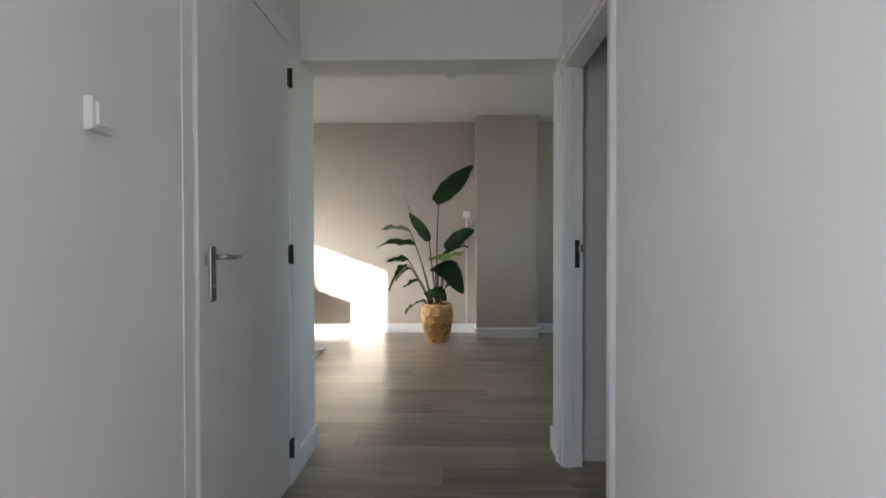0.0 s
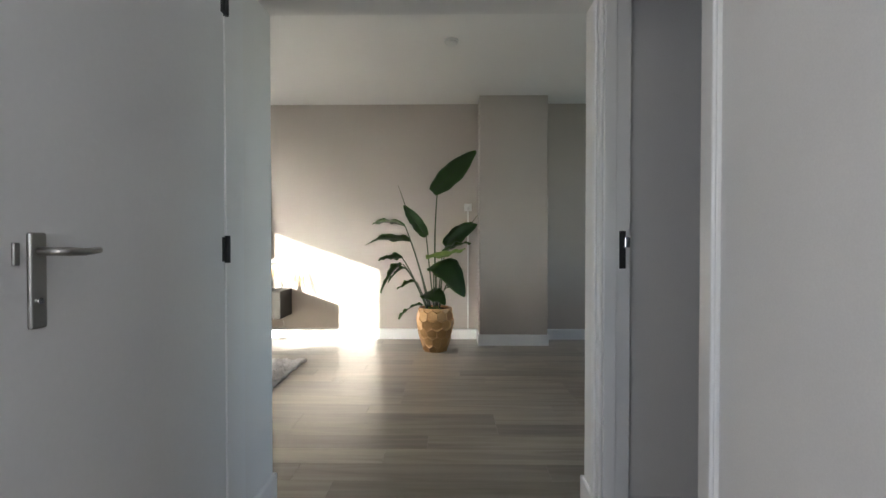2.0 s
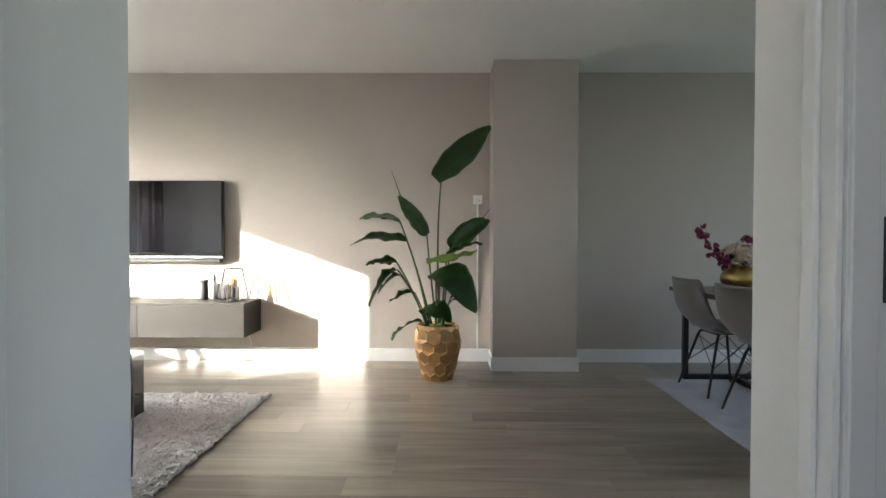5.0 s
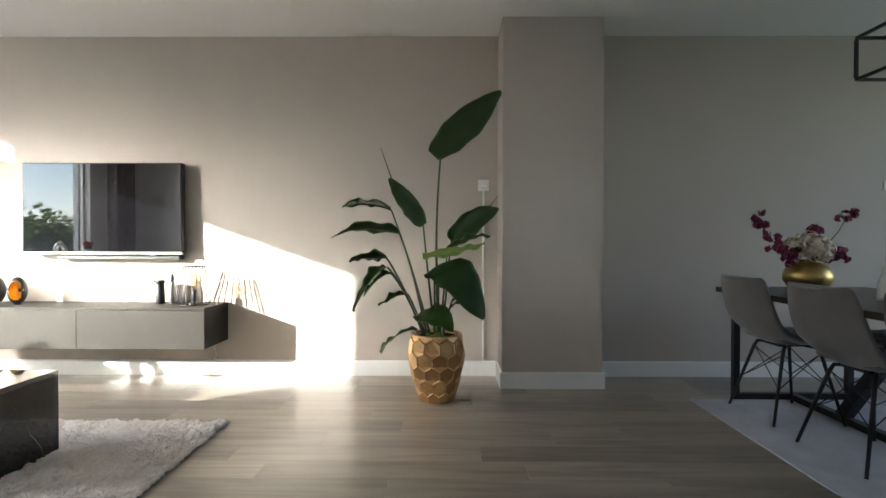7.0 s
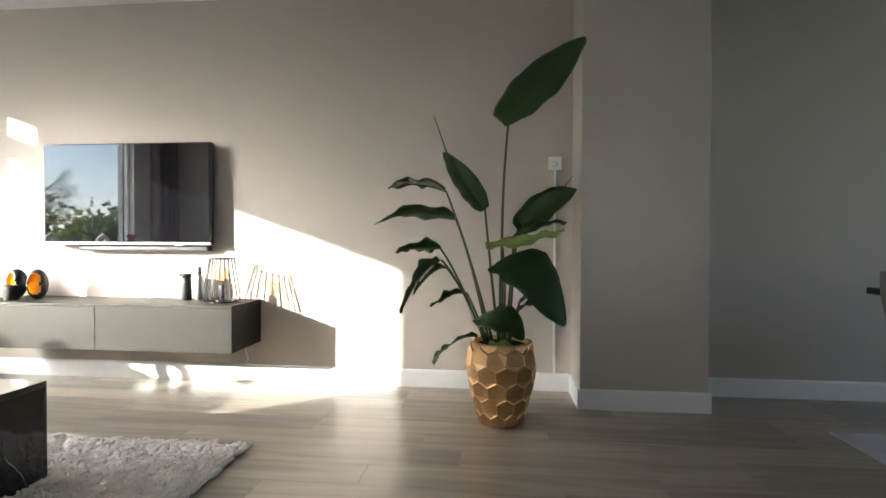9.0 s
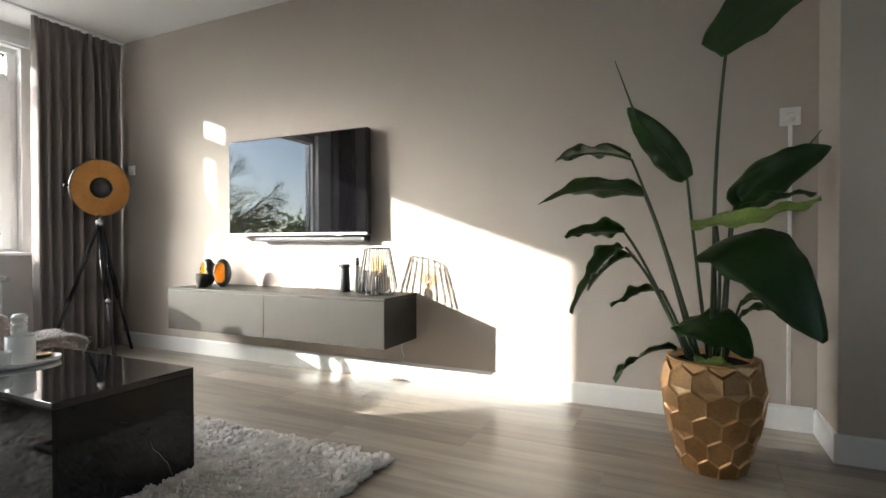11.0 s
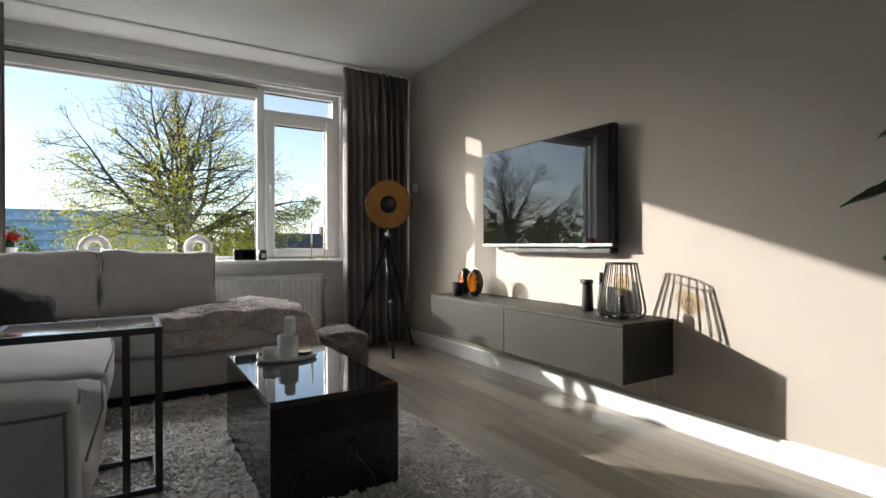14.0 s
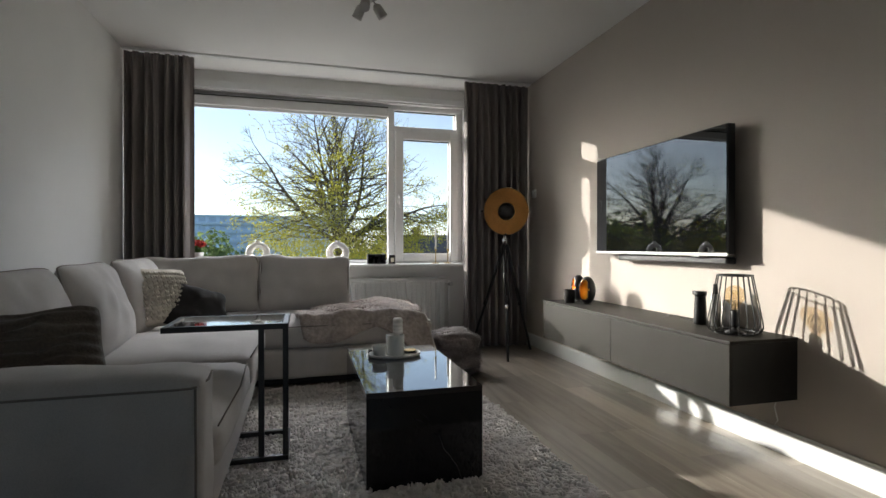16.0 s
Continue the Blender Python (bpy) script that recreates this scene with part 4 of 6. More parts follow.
rr = np.random.RandomState(5)
# soft rounded locks of yarn, combed together in slow swirls
STEP = 0.0175
gx, gy = np.meshgrid(np.arange(-hw, hw, STEP), np.arange(-hd, hd, STEP * 0.8))
gx = (gx + STEP * 0.5 * (np.arange(gx.shape[0]) % 2)[:, None]).ravel()
gy = gy.ravel()
NT = gx.size
px = np.clip(gx + rr.normal(0, 0.0045, NT), -hw, hw)
py = np.clip(gy + rr.normal(0, 0.0045, NT), -hd, hd)
swirl = np.array([noise.noise(Vector((a * 4, b * 4, 0))) for a, b in zip(px, py)])
tall = np.array([noise.noise(Vector((a * 13, b * 22, 3))) for a, b in zip(px, py)])
dirn = 0.3 + 1.6 * swirl + rr.normal(0, 0.5, NT)
cx, cy = np.cos(dirn), np.sin(dirn)
length, width = rr.uniform(0.015, 0.028, NT), rr.uniform(0.0055, 0.0088, NT)
height = np.clip(0.020 + 0.020 * tall + rr.normal(0, 0.004, NT), 0.007, 0.045)
lean = rr.uniform(0.4, 1.3, NT)
SEG = 7
levels = ((0.9, 0.0), (1.0, 0.5), (0.62, 0.88))
vv = np.zeros((NT, SEG * 3 + 1, 3))
k = 0
for wide, up in levels:
    for i in range(SEG):
        a = 2 * math.pi * i / SEG
        wob = 1 + rr.normal(0, 0.10, NT)
        lx = length * wide * math.cos(a) * wob + lean * length * up
        ly = width * wide * math.sin(a) * wob
        vv[:, k, 0] = px + lx * cx - ly * cy
        vv[:, k, 1] = py + lx * cy + ly * cx
        vv[:, k, 2] = 0.004 + height * up
        k += 1
vv[:, k, 0] = px + lean * length * cx * 1.1
vv[:, k, 1] = py + lean * length * cy * 1.1
vv[:, k, 2] = 0.004 + height
base = np.arange(NT)[:, None] * (SEG * 3 + 1)
quads = [[l * SEG + i, l * SEG + (i + 1) % SEG, (l + 1) * SEG + (i + 1) % SEG, (l + 1) * SEG + i] for l in range(2) for i in range(SEG)]
tris = [[2 * SEG + i, 2 * SEG + (i + 1) % SEG, 3 * SEG] for i in range(SEG)]
faces = np.concatenate([base + np.array(f) for f in quads]).tolist() + np.concatenate([base + np.array(f) for f in tris]).tolist()
me = bpy.data.meshes.new("pile")
me.from_pydata(vv.reshape(-1, 3).tolist(), [], faces)
me.materials.append(M["rug"])
me.polygons.foreach_set("use_smooth", [True] * len(me.polygons))
pile = new("yarn", me)
pile.parent = rug
tagged(pile, "soft cream yarn locks", kind="stuff")

CT = 0.412
coffee = thing("coffee_table", (-2.2, 4.285, 0.012), "glossy black marble block coffee table on the rug", "coffee table")
boxed("plinth", (-0.45, 0.45, -0.235, 0.235, 0.0, 0.375), M["marble"], coffee, bevel=0.001)
boxed("top_slab", (-0.462, 0.462, -0.247, 0.247, 0.3755, 0.40), M["marble_top"], coffee, "polished black marble top", bevel=0.0008)
boxed("side_slab", (-0.462, 0.462, -0.247, -0.2355, 0.0, 0.375), M["marble"], coffee, bevel=0.001)
boxed("side_slab", (-0.462, 0.462, 0.2355, 0.247, 0.0, 0.375), M["marble"], coffee, bevel=0.001)
boxed("side_slab", (0.4505, 0.462, -0.2354, 0.2354, 0.0, 0.375), M["marble"], coffee, bevel=0.001)
boxed("side_slab", (-0.462, -0.4505, -0.2354, 0.2354, 0.0, 0.375), M["marble"], coffee, bevel=0.001)

tray = thing("tray", (-2.40, 4.27, CT), "oval white ceramic tray on the coffee table", "tray")
bm = B()
lathe(bm, [(0.0, 0.0), (0.125, 0.0), (0.14, 0.006), (0.142, 0.02), (0.138, 0.02), (0.132, 0.009), (0, 0.008)], 36)
for v in bm.verts:
    v.co.x *= 0.62
part("dish", bm, M["ceramic"], tray)
jar = thing("candle_jar", (-2.41, 4.275, CT + 0.0085), "thick ivory candle in a clear glass jar", "candle")
lathed("wax", [(0.0, 0.004), (0.043, 0.004), (0.043, 0.085), (0.04, 0.088), (0, 0.086)], M["wax"], jar)
lathed("glass", [(0.0, 0.0), (0.048, 0.0), (0.049, 0.003), (0.049, 0.105), (0.0455, 0.105), (0.0455, 0.0035), (0, 0.0035)], M["milky"], jar)
diff = thing("ribbed_bottle", (-2.47, 4.30, CT + 0.0085), "ribbed white ceramic bottle behind the candle", "bottle")
prof = [(0.0, 0.0), (0.026, 0.0)]
for k in range(9):
    prof += [(0.028, 0.004 + 0.02 * k), (0.028, 0.016 + 0.02 * k), (0.0245, 0.019 + 0.02 * k)]
lathed("body", prof + [(0.02, 0.186), (0.0, 0.187)], M["ceramic"], diff)
tl = thing("tealight_glass", (-2.37, 4.185, CT + 0.0085), "clear glass tealight cup with white wax", "candle")
lathed("glass", [(0.0, 0.0), (0.034, 0.0), (0.04, 0.06), (0.037, 0.06), (0.031, 0.004), (0, 0.004)], M["milky"], tl)
lathed("wax", [(0.0, 0.0045), (0.0305, 0.0045), (0.0335, 0.036), (0, 0.034)], M["wax"], tl)
dd = thing("small_dish", (-2.43, 4.36, CT + 0.0085), "small black and brass dish on the tray", "dish")
lathed("bowl", [(0.0, 0.0), (0.03, 0.0), (0.035, 0.014), (0.03, 0.014), (0.026, 0.004), (0, 0.004)], M["black_plastic"], dd)
lathed("rim", [(0.0352, 0.0135), (0.0352, 0.016), (0.0305, 0.016), (0.0305, 0.0142)], M["brass"], dd)

# ---- corner sofa ----
sofa = thing("corner_sofa", (-2.9, 3.0, 0), "large greige velvet corner sofa with loose back cushions", "sofa")


def spart(name, c, size, r, puff, parent=sofa, material="sofa", n=10, wrinkle=0.0075, seed=1.0, m=None, label=""):
    bm = B()
    soft_box(bm, Vector(c) - Vector((-2.9, 3.0, 0)), size, r, puff, n, wrinkle, seed, m)
    return part(name, bm, M[material], parent, label)


def span(x0, x1, y0, y1, z0, z1):
    return ((x0 + x1) / 2, (y0 + y1) / 2, (z0 + z1) / 2), (x1 - x0, y1 - y0, z1 - z0)


def pipe(pts, parent, r=0.0034):
    bm = B()
    tube(bm, [Vector(p) - Vector((-2.9, 3.0, 0)) for p in pts], r, 6)
    part("piping", bm, M["piping"], parent)


boxed("plinth", (-1.38, 1.62, -0.42, 0.42, 0.03, 0.085), M["dark"], sofa)
boxed("plinth", (-1.38, -0.55, 0.4205, 1.62, 0.03, 0.085), M["dark"], sofa)
for fx, fy in ((-1.27, 3.4), (-1.3, 2.6), (-3.5, 3.45), (-3.5, 4.6), (-4.2, 4.6)):
    bm = B()
    tube(bm, [(fx + 2.9, fy - 3.0, 0.0), (fx + 2.9, fy - 3.0, 0.031)], 0.025, 10)
    part("foot", bm, M["black_plastic"], sofa)
c, s_ = span(-4.36, -1.41, 2.47, 3.50, 0.075, 0.29)
spart("base", c, s_, 0.03, (0, 0.004, 0), n=14)
c, s_ = span(-4.36, -3.38, 3.4, 4.72, 0.075, 0.29)
spart("base", c, s_, 0.03, (0.006, 0.006, 0), n=14)
c, s_ = span(-1.40, -1.17, 2.47, 3.53, 0.06, 0.655)
arm = spart("armrest", c, s_, 0.035, (0.006, 0.004, 0.018), n=14)
zt = 0.624
pipe([(-1.171, 2.52, zt), (-1.168, 3.0, zt), (-1.169, 3.46, zt), (-1.176, 3.505, zt), (-1.19, 3.523, zt), (-1.28, 3.533, zt - 0.002), (-1.37, 3.527, zt)], arm)
pipe([(-1.18, 3.516, 0.62), (-1.172, 3.519, 0.45), (-1.174, 3.518, 0.25), (-1.178, 3.516, 0.09)], arm)
c, s_ = span(-3.375, -2.39, 2.6, 3.545, 0.285, 0.455)
seat1 = spart("seat_cushion", c, s_, 0.05, (0.0, 0.012, 0.04), n=14, seed=2)
c, s_ = span(-2.385, -1.41, 2.6, 3.54, 0.285, 0.445)
seat2 = spart("seat_cushion", c, s_, 0.05, (0.0, 0.012, 0.035), n=14, seed=3)
c, s_ = span(-4.33, -3.38, 2.6, 4.735, 0.285, 0.455)
seat3 = spart("seat_cushion", c, s_, 0.05, (0.01, 0.012, 0.03), n=16, seed=4)
pipe([(-3.378, 3.58, 0.44), (-3.365, 4.1, 0.445), (-3.372, 4.6, 0.442), (-3.40, 4.72, 0.44), (-3.5, 4.745, 0.44), (-4.2, 4.74, 0.44)], seat3)
pipe([(-3.33, 3.535, 0.44), (-2.9, 3.555, 0.445), (-2.44, 3.538, 0.44)], seat1)
pipe([(-2.34, 3.53, 0.43), (-1.9, 3.55, 0.435), (-1.45, 3.533, 0.43)], seat2)
c, s_ = span(-4.36, -1.41, 2.46, 2.60, 0.285, 0.76)
spart("back_rail", c, s_, 0.04, (0, 0, 0), n=12)
c, s_ = span(-4.40, -4.31, 2.61, 4.20, 0.285, 0.76)
spart("back_rail", c, s_, 0.03, (0, 0, 0), n=12)


def back_cushion(c, w, h, d, tilt, yaw, seed, slump=0.0):
    m = (Matrix.Rotation(radians(yaw), 4, "Z") @ Matrix.Rotation(radians(tilt), 4, "X") @ Matrix.Rotation(radians(slump), 4, "Y")).to_3x3()
    ob = spart("back_cushion", c, (w, d, h), 0.035, (-0.012, 0.07, -0.012), n=20, wrinkle=0.02, seed=seed, m=m)
    a, b = w / 2 - 0.010, h / 2 - 0.010
    ring = []
    for k in range(48):
        t = 2 * math.pi * k / 48
        cs, sn = math.cos(t), math.sin(t)
        ring.append(m @ Vector(((a - 0.011 * (1 - sn * sn)) * abs(cs) ** 0.16 * (1 if cs > 0 else -1), 0.008 - d / 2, (b - 0.011 * (1 - cs * cs)) * abs(sn) ** 0.16 * (1 if sn > 0 else -1))) + Vector(c) - Vector((-2.9, 3.0, 0)))
    bm = B()
    tube(bm, ring, 0.0048, 6, True)
    part("piping", bm, M["piping"], ob)


# facing the room: along the window, then along the south wall
back_cushion((-4.19, 3.815, 0.672), 0.745, 0.485, 0.17, -12, 90, 5, 2)
back_cushion((-4.19, 3.01, 0.672), 0.90, 0.485, 0.17, -12, 90, 6, -2)


def pillow_mesh(w, h, d, turn3, seed, wrinkle=0.008, ribs=0, at=(0, 0, 0)):
    """A stuffed square cover with drawn-out corners."""
    bm = B()
    n = 48 if ribs else 26
    for sgn in (-1, 1):
        grid = []
        for j in range(n + 1):
            row = []
            for i in range(n + 1):
                u, v = 2 * i / n - 1, 2 * j / n - 1
                pinch = 1 - 0.07 * (1 - v * v) * abs(u) ** 3
                pin2 = 1 - 0.07 * (1 - u * u) * abs(v) ** 3
                t = max(0.0, (1 - abs(u) ** 2.6) * (1 - abs(v) ** 2.6)) ** 0.55
                rnd = 1 - 0.09 * (u * v) ** 4
                rib = 0.007 * math.sin(v * ribs * math.pi) * min(1, 3 * t) if ribs else 0.0
                p = Vector((u * w / 2 * pinch * rnd, sgn * (d / 2 * t + rib), v * h / 2 * pin2 * rnd))
                p += wrinkle * t * noise.noise_vector(p * 11 + Vector((seed, 0, sgn)))
                row.append(bm.verts.new(turn3 @ p + Vector(at)))
            grid.append(row)
        for j in range(n):
            for i in range(n):
                bm.faces.new((grid[j][i], grid[j][i + 1], grid[j + 1][i + 1], grid[j + 1][i])).smooth = True
    bmesh.ops.remove_doubles(bm, verts=bm.verts, dist=0.0005)
    return bm


def pillow(name, at, w, h, d, turn3, material, label, seed, wrinkle=0.008, ribs=0):
    o = thing(name, at, label, "cushion", "scatter cushions")
    part("cover", pillow_mesh(w, h, d, turn3, seed, wrinkle, ribs), M[material], o)
    return o


def rot(rx, ry, rz):
    return Euler((radians(rx), radians(ry), radians(rz))).to_matrix()


for cx_, cy_, cz_, w_, h_, tilt_, yaw_, seed_ in ((-3.55, 2.74, 0.675, 0.80, 0.53, -14, 180, 7), (-2.78, 2.75, 0.67, 0.78, 0.53, -17, 184, 8), (-2.00, 2.74, 0.67, 0.78, 0.52, -16, 177, 9)):
    turn_, at_ = rot(tilt_, 0, yaw_), Vector((cx_ + 2.9, cy_ - 3.0, cz_))
    cushion = part("back_cushion", pillow_mesh(w_, h_, 0.22, turn_, seed_, 0.014, 0, at_), M["sofa"], sofa)
    seam = []
    for k in range(80):
        e_, f_ = k // 20, (k % 20) / 10 - 1
        u_, v_ = ((f_, -1), (1, f_), (-f_, 1), (-1, -f_))[e_]
        q_ = (1 - 0.09 * (u_ * v_) ** 4)
        seam.append(turn_ @ Vector((u_ * w_ / 2 * (1 - 0.07 * (1 - v_ * v_) * abs(u_) ** 3) * q_, 0, v_ * h_ / 2 * (1 - 0.07 * (1 - u_ * u_) * abs(v_) ** 3) * q_)) + at_)
    bm = B()
    tube(bm, seam, 0.0042, 6, True)
    part("piping", bm, M["piping"], cushion)

knit = pillow("knitted_cushion", (-3.45, 2.89, 0.665), 0.42, 0.42, 0.15, rot(-20, 4, 140), "knit", "chunky cream knitted cushion in the sofa corner", 3.0)
bm = B()
R3 = rot(-20, 4, 140)
for j in range(12):
    for i in range(12):
        u, v = (i + 0.5) / 6 - 1, (j + 0.5) / 6 - 1
        t = max(0.0, (1 - abs(u) ** 2.6) * (1 - abs(v) ** 2.6)) ** 0.55
        if max(abs(u), abs(v)) > 0.9:
            continue
        for s in (-1, 1):
            c0 = Vector((u * 0.205, -(0.075 * t + 0.002), v * 0.195))
            tube(bm, [R3 @ (c0 + Vector((s * 0.013, 0.003, 0.016))), R3 @ (c0 + Vector((s * 0.007, -0.004, 0.0))), R3 @ (c0 + Vector((0, 0.003, -0.018)))], [0.005, 0.008, 0.004], 5)
part("knit_stitches", bm, M["knit"], knit)
pillow("dark_cushion", (-3.54, 3.08, 0.575), 0.46, 0.34, 0.16, rot(-32, 16, 122), "charcoal", "charcoal velvet cushion leaning on the knitted one", 5.0, 0.03)
pillow("plush_cushion", (-1.74, 2.82, 0.62), 0.60, 0.32, 0.20, rot(-30, -6, 108), "olive", "dark brown ribbed plush cushion by the armrest", 8.0, 0.03, 7)


def fur_on(parent, pts, normal, material, count, seed):
    """Short combed hairs standing off a blanket."""
    r = random.Random(seed)
    lv, lf = [], []
    for _ in range(count):
        p = r.choice(pts) + Vector((r.uniform(-0.013, 0.013), r.uniform(-0.013, 0.013), 0.003))
        nrm = normal(p)
        comb = Vector((math.sin(p.y * 9 + seed), math.cos(p.x * 8), -0.2))
        d = (nrm * r.uniform(0.35, 0.9) + comb * 0.7 + Vector((r.gauss(0, 0.3), r.gauss(0, 0.3), 0))).normalized()
        s = d.cross(nrm)
        s = (s.normalized() if s.length > 0.05 else Vector((1, 0, 0))) * r.uniform(0.0014, 0.003)
        ln = r.uniform(0.009, 0.018)
        k = len(lv)
        lv.extend([tuple(p - s), tuple(p + s), tuple(p + d * ln)])
        lf.append((k, k + 1, k + 2))
    me = bpy.data.meshes.new("fur")
    me.from_pydata(lv, [], lf)
    me.materials.append(material)
    ob = new("fur", me)
    ob.parent = parent
    tagged(ob, "tufted fur hairs", kind="stuff")


def throw(name, at, label, outline, height, material, seed, nx=54, ny=40):
    """A fur blanket: a crumpled sheet over the seat, its height given by a function of the plan."""
    o = thing(name, at, label, "blanket", "fur throws")
    bm = B()
    grid = []
    for j in range(ny + 1):
        row = []
        for i in range(nx + 1):
            u, v = i / nx, j / ny
            x, y = outline(u, v)
            f = noise.fractal(Vector((x * 5, y * 5, seed)), 1.0, 2.0, 4)
            g = noise.noise(Vector((x * 45, y * 45, seed)))
            row.append(bm.verts.new((x + 0.01 * g, y, height(x, y, u, v) + 0.022 * f + 0.006 * g)))
        grid.append(row)
    for j in range(ny):
        for i in range(nx):
            bm.faces.new((grid[j][i], grid[j][i + 1], grid[j + 1][i + 1], grid[j + 1][i])).smooth = True
    ob = part("fur_sheet", bm, M[material], o)
    ob.modifiers.new("thick", "SOLIDIFY").thickness = 0.022
    fur_on(ob, [v.co.copy() for v in ob.data.vertices], lambda c: Vector((0, 0, 1)), M[material], 9000, int(seed))
    return o


def chaise_outline(u, v):
    return (-0.38 + 0.90 * u + 0.04 * math.sin(9 * v) + 0.06 * v * u, -0.46 + 0.94 * v + 0.08 * math.sin(5 * u + 1))


def chaise_height(x, y, u, v):
    z = 0.02 + 0.036 * math.sin(math.pi * min(1, max(0, v))) ** 0.6
    over = max(0.0, x - 0.44)
    end = max(0.0, y - 0.42)
    return z - 1.5 * over - 1.4 * end + 0.02 * math.sin(14 * x + 6 * y) * math.sin(9 * y)


throw("fur_throw", (-3.86, 4.28, 0.475), "crumpled taupe fur throw over the sofa end", chaise_outline, chaise_height, "fur", 3.0)
pouf = thing("fur_blanket_heap", (-3.63, 4.95, 0.0), "heap of brown fur blanket beside the sofa end", "blanket", "fur throws")
bm = B()
soft_box(bm, (0, 0, 0.155), (0.42, 0.36, 0.31), 0.07, (0.02, 0.02, 0.03), 24, 0.0)
for v in bm.verts:
    k = noise.fractal(v.co * 5 + Vector((3, 1, 0)), 1.0, 2.0, 3)
    fold = abs(noise.noise(Vector((v.co.x * 4, v.co.y * 4, v.co.z * 13 + 2 * v.co.x))))
    d = Vector((v.co.x, v.co.y, (v.co.z - 0.1)))
    if v.co.z > 0.03:
        v.co += d.normalized() * (0.03 * k + 0.07 * fold - 0.02)
heap = part("fur_folds", bm, M["fur_dark"], pouf)
fur_on(heap, [v.co.copy() for v in heap.data.vertices], lambda c: Vector((c.x, c.y, c.z - 0.1)).normalized(), M["fur_dark"], 8000, 4)

# ---- C-shaped side table ----
ctab = thing("side_table", (-2.25, 3.47, 0.0), "black metal C-shaped side table reaching over the sofa", "side table")
ZT = 0.655
b = 0.0125
for y in (0.13, 0.235):
    boxed("leg", (0.105, 0.13, y, y + 0.025, 0.0505, ZT - 0.0255), M["black_metal"], ctab, bevel=0.002)
bm = B()
box(bm, -0.205, -0.18, -0.26, 0.26, ZT - 0.025, ZT, 0.002)
box(bm, 0.13, 0.155, -0.26, 0.26, ZT - 0.025, ZT, 0.002)
box(bm, -0.1795, 0.1295, -0.26, -0.235, ZT - 0.025, ZT, 0.002)
box(bm, -0.1795, 0.1295, 0.235, 0.26, ZT - 0.025, ZT, 0.002)
part("top_frame", bm, M["black_metal"], ctab)
bm = B()
box(bm, -0.23, -0.205, -0.1, 0.26, 0.027, 0.05, 0.002)
box(bm, 0.105, 0.13, -0.1, 0.26, 0.027, 0.05, 0.002)
box(bm, -0.2045, 0.1045, 0.235, 0.26, 0.027, 0.05, 0.002)
part("foot_frame", bm, M["black_metal"], ctab)
boxed("glass_top", (-0.1795, 0.1295, -0.2345, 0.2345, ZT - 0.008, ZT - 0.001), mat("smoked_mirror", (0.30, 0.30, 0.30), 0.04, 0.9, var=0.04, bump=0.0), ctab, "mirror-glass top")

# ---- plant in a gold pot ----
plant = thing("potted_plant", (0.10, 5.43, 0.0), "tall strelitzia in a gold hexagon-faceted pot", "plant")
PO = Vector((0.10, 5.43, 0.0))


def pot_r(z):
    t = z / 0.44
    return 0.112 + 0.078 * math.sin(min(1.0, t * 1.12) * math.pi / 2) - 0.028 * max(0, t - 0.72) / 0.28


bm = B()
prof = [(0, 0.0), (0.105, 0.0)] + [(pot_r(0.44 * k / 12) - 0.006, 0.44 * k / 12 + 0.001) for k in range(13)]
prof += [(pot_r(0.44) + 0.0065, 0.4365), (pot_r(0.44) + 0.0065, 0.442), (pot_r(0.44) - 0.012, 0.443), (pot_r(0.44) - 0.022, 0.441), (pot_r(0.40) - 0.03, 0.395), (0, 0.395)]
lathe(bm, prof, 40)
pot = part("pot", bm, M["gold"], plant, "gold pot with hexagon facets")
bm = B()
NH, HR0 = 11, 0.0515
r = random.Random(2)
rowh = HR0 * 1.5
for j in range(-1, 7):
    zc = 0.018 + j * rowh * 1.12
    for i in range(NH):
        th = 2 * math.pi * (i + 0.5 * (j % 2)) / NH
        tilt = 0.006
        ring_o, ring_i = [], []
        for k in range(6):
            a = math.pi / 6 + k * math.pi / 3
            for ring, sc, dep in ((ring_o, 1.0, 0.0075), (ring_i, 0.86, 0.0)):
                du = HR0 * sc * math.cos(a) * 1.095
                z = zc + HR0 * sc * math.sin(a) * 1.12
                rad_ = pot_r(z) + dep + (0.002 + tilt * math.sin(a) * 0.7 * sc if dep == 0.0 else 0.0)
                ang_ = th + du / 0.172
                ring.append(bm.verts.new((rad_ * math.cos(ang_), rad_ * math.sin(ang_), z)))
        for k in range(6):
            q = (ring_o[k], ring_o[(k + 1) % 6], ring_i[(k + 1) % 6], ring_i[k])
            bm.faces.new(q)
        bm.faces.new(ring_i)
for z_, up_ in ((0.436, 1), (0.003, -1)):
    bmesh.ops.bisect_plane(bm, geom=bm.verts[:] + bm.edges[:] + bm.faces[:], plane_co=(0, 0, z_), plane_no=(0, 0, up_), clear_outer=True)
part("hexagon_relief", bm, M["gold"], pot)
lathed("soil", [(0.1385, 0.420), (0.12, 0.426), (0.0, 0.430)], M["soil"], plant, seg=20)


def stalk(tip, start, bow, r0=0.008, r1=0.0055):
    a, c = Vector(start) - PO, Vector(tip) - PO
    mid = a.lerp(c, 0.5) + Vector(bow)
    pts = [a * (1 - t) ** 2 + mid * 2 * t * (1 - t) + c * t * t for t in [k / 12 for k in range(13)]]
    bm = B()
    tube(bm, pts, [r0 + (r1 - r0) * k / 12 for k in range(13)], 8)
    part("stalk", bm, M["stem"], plant)


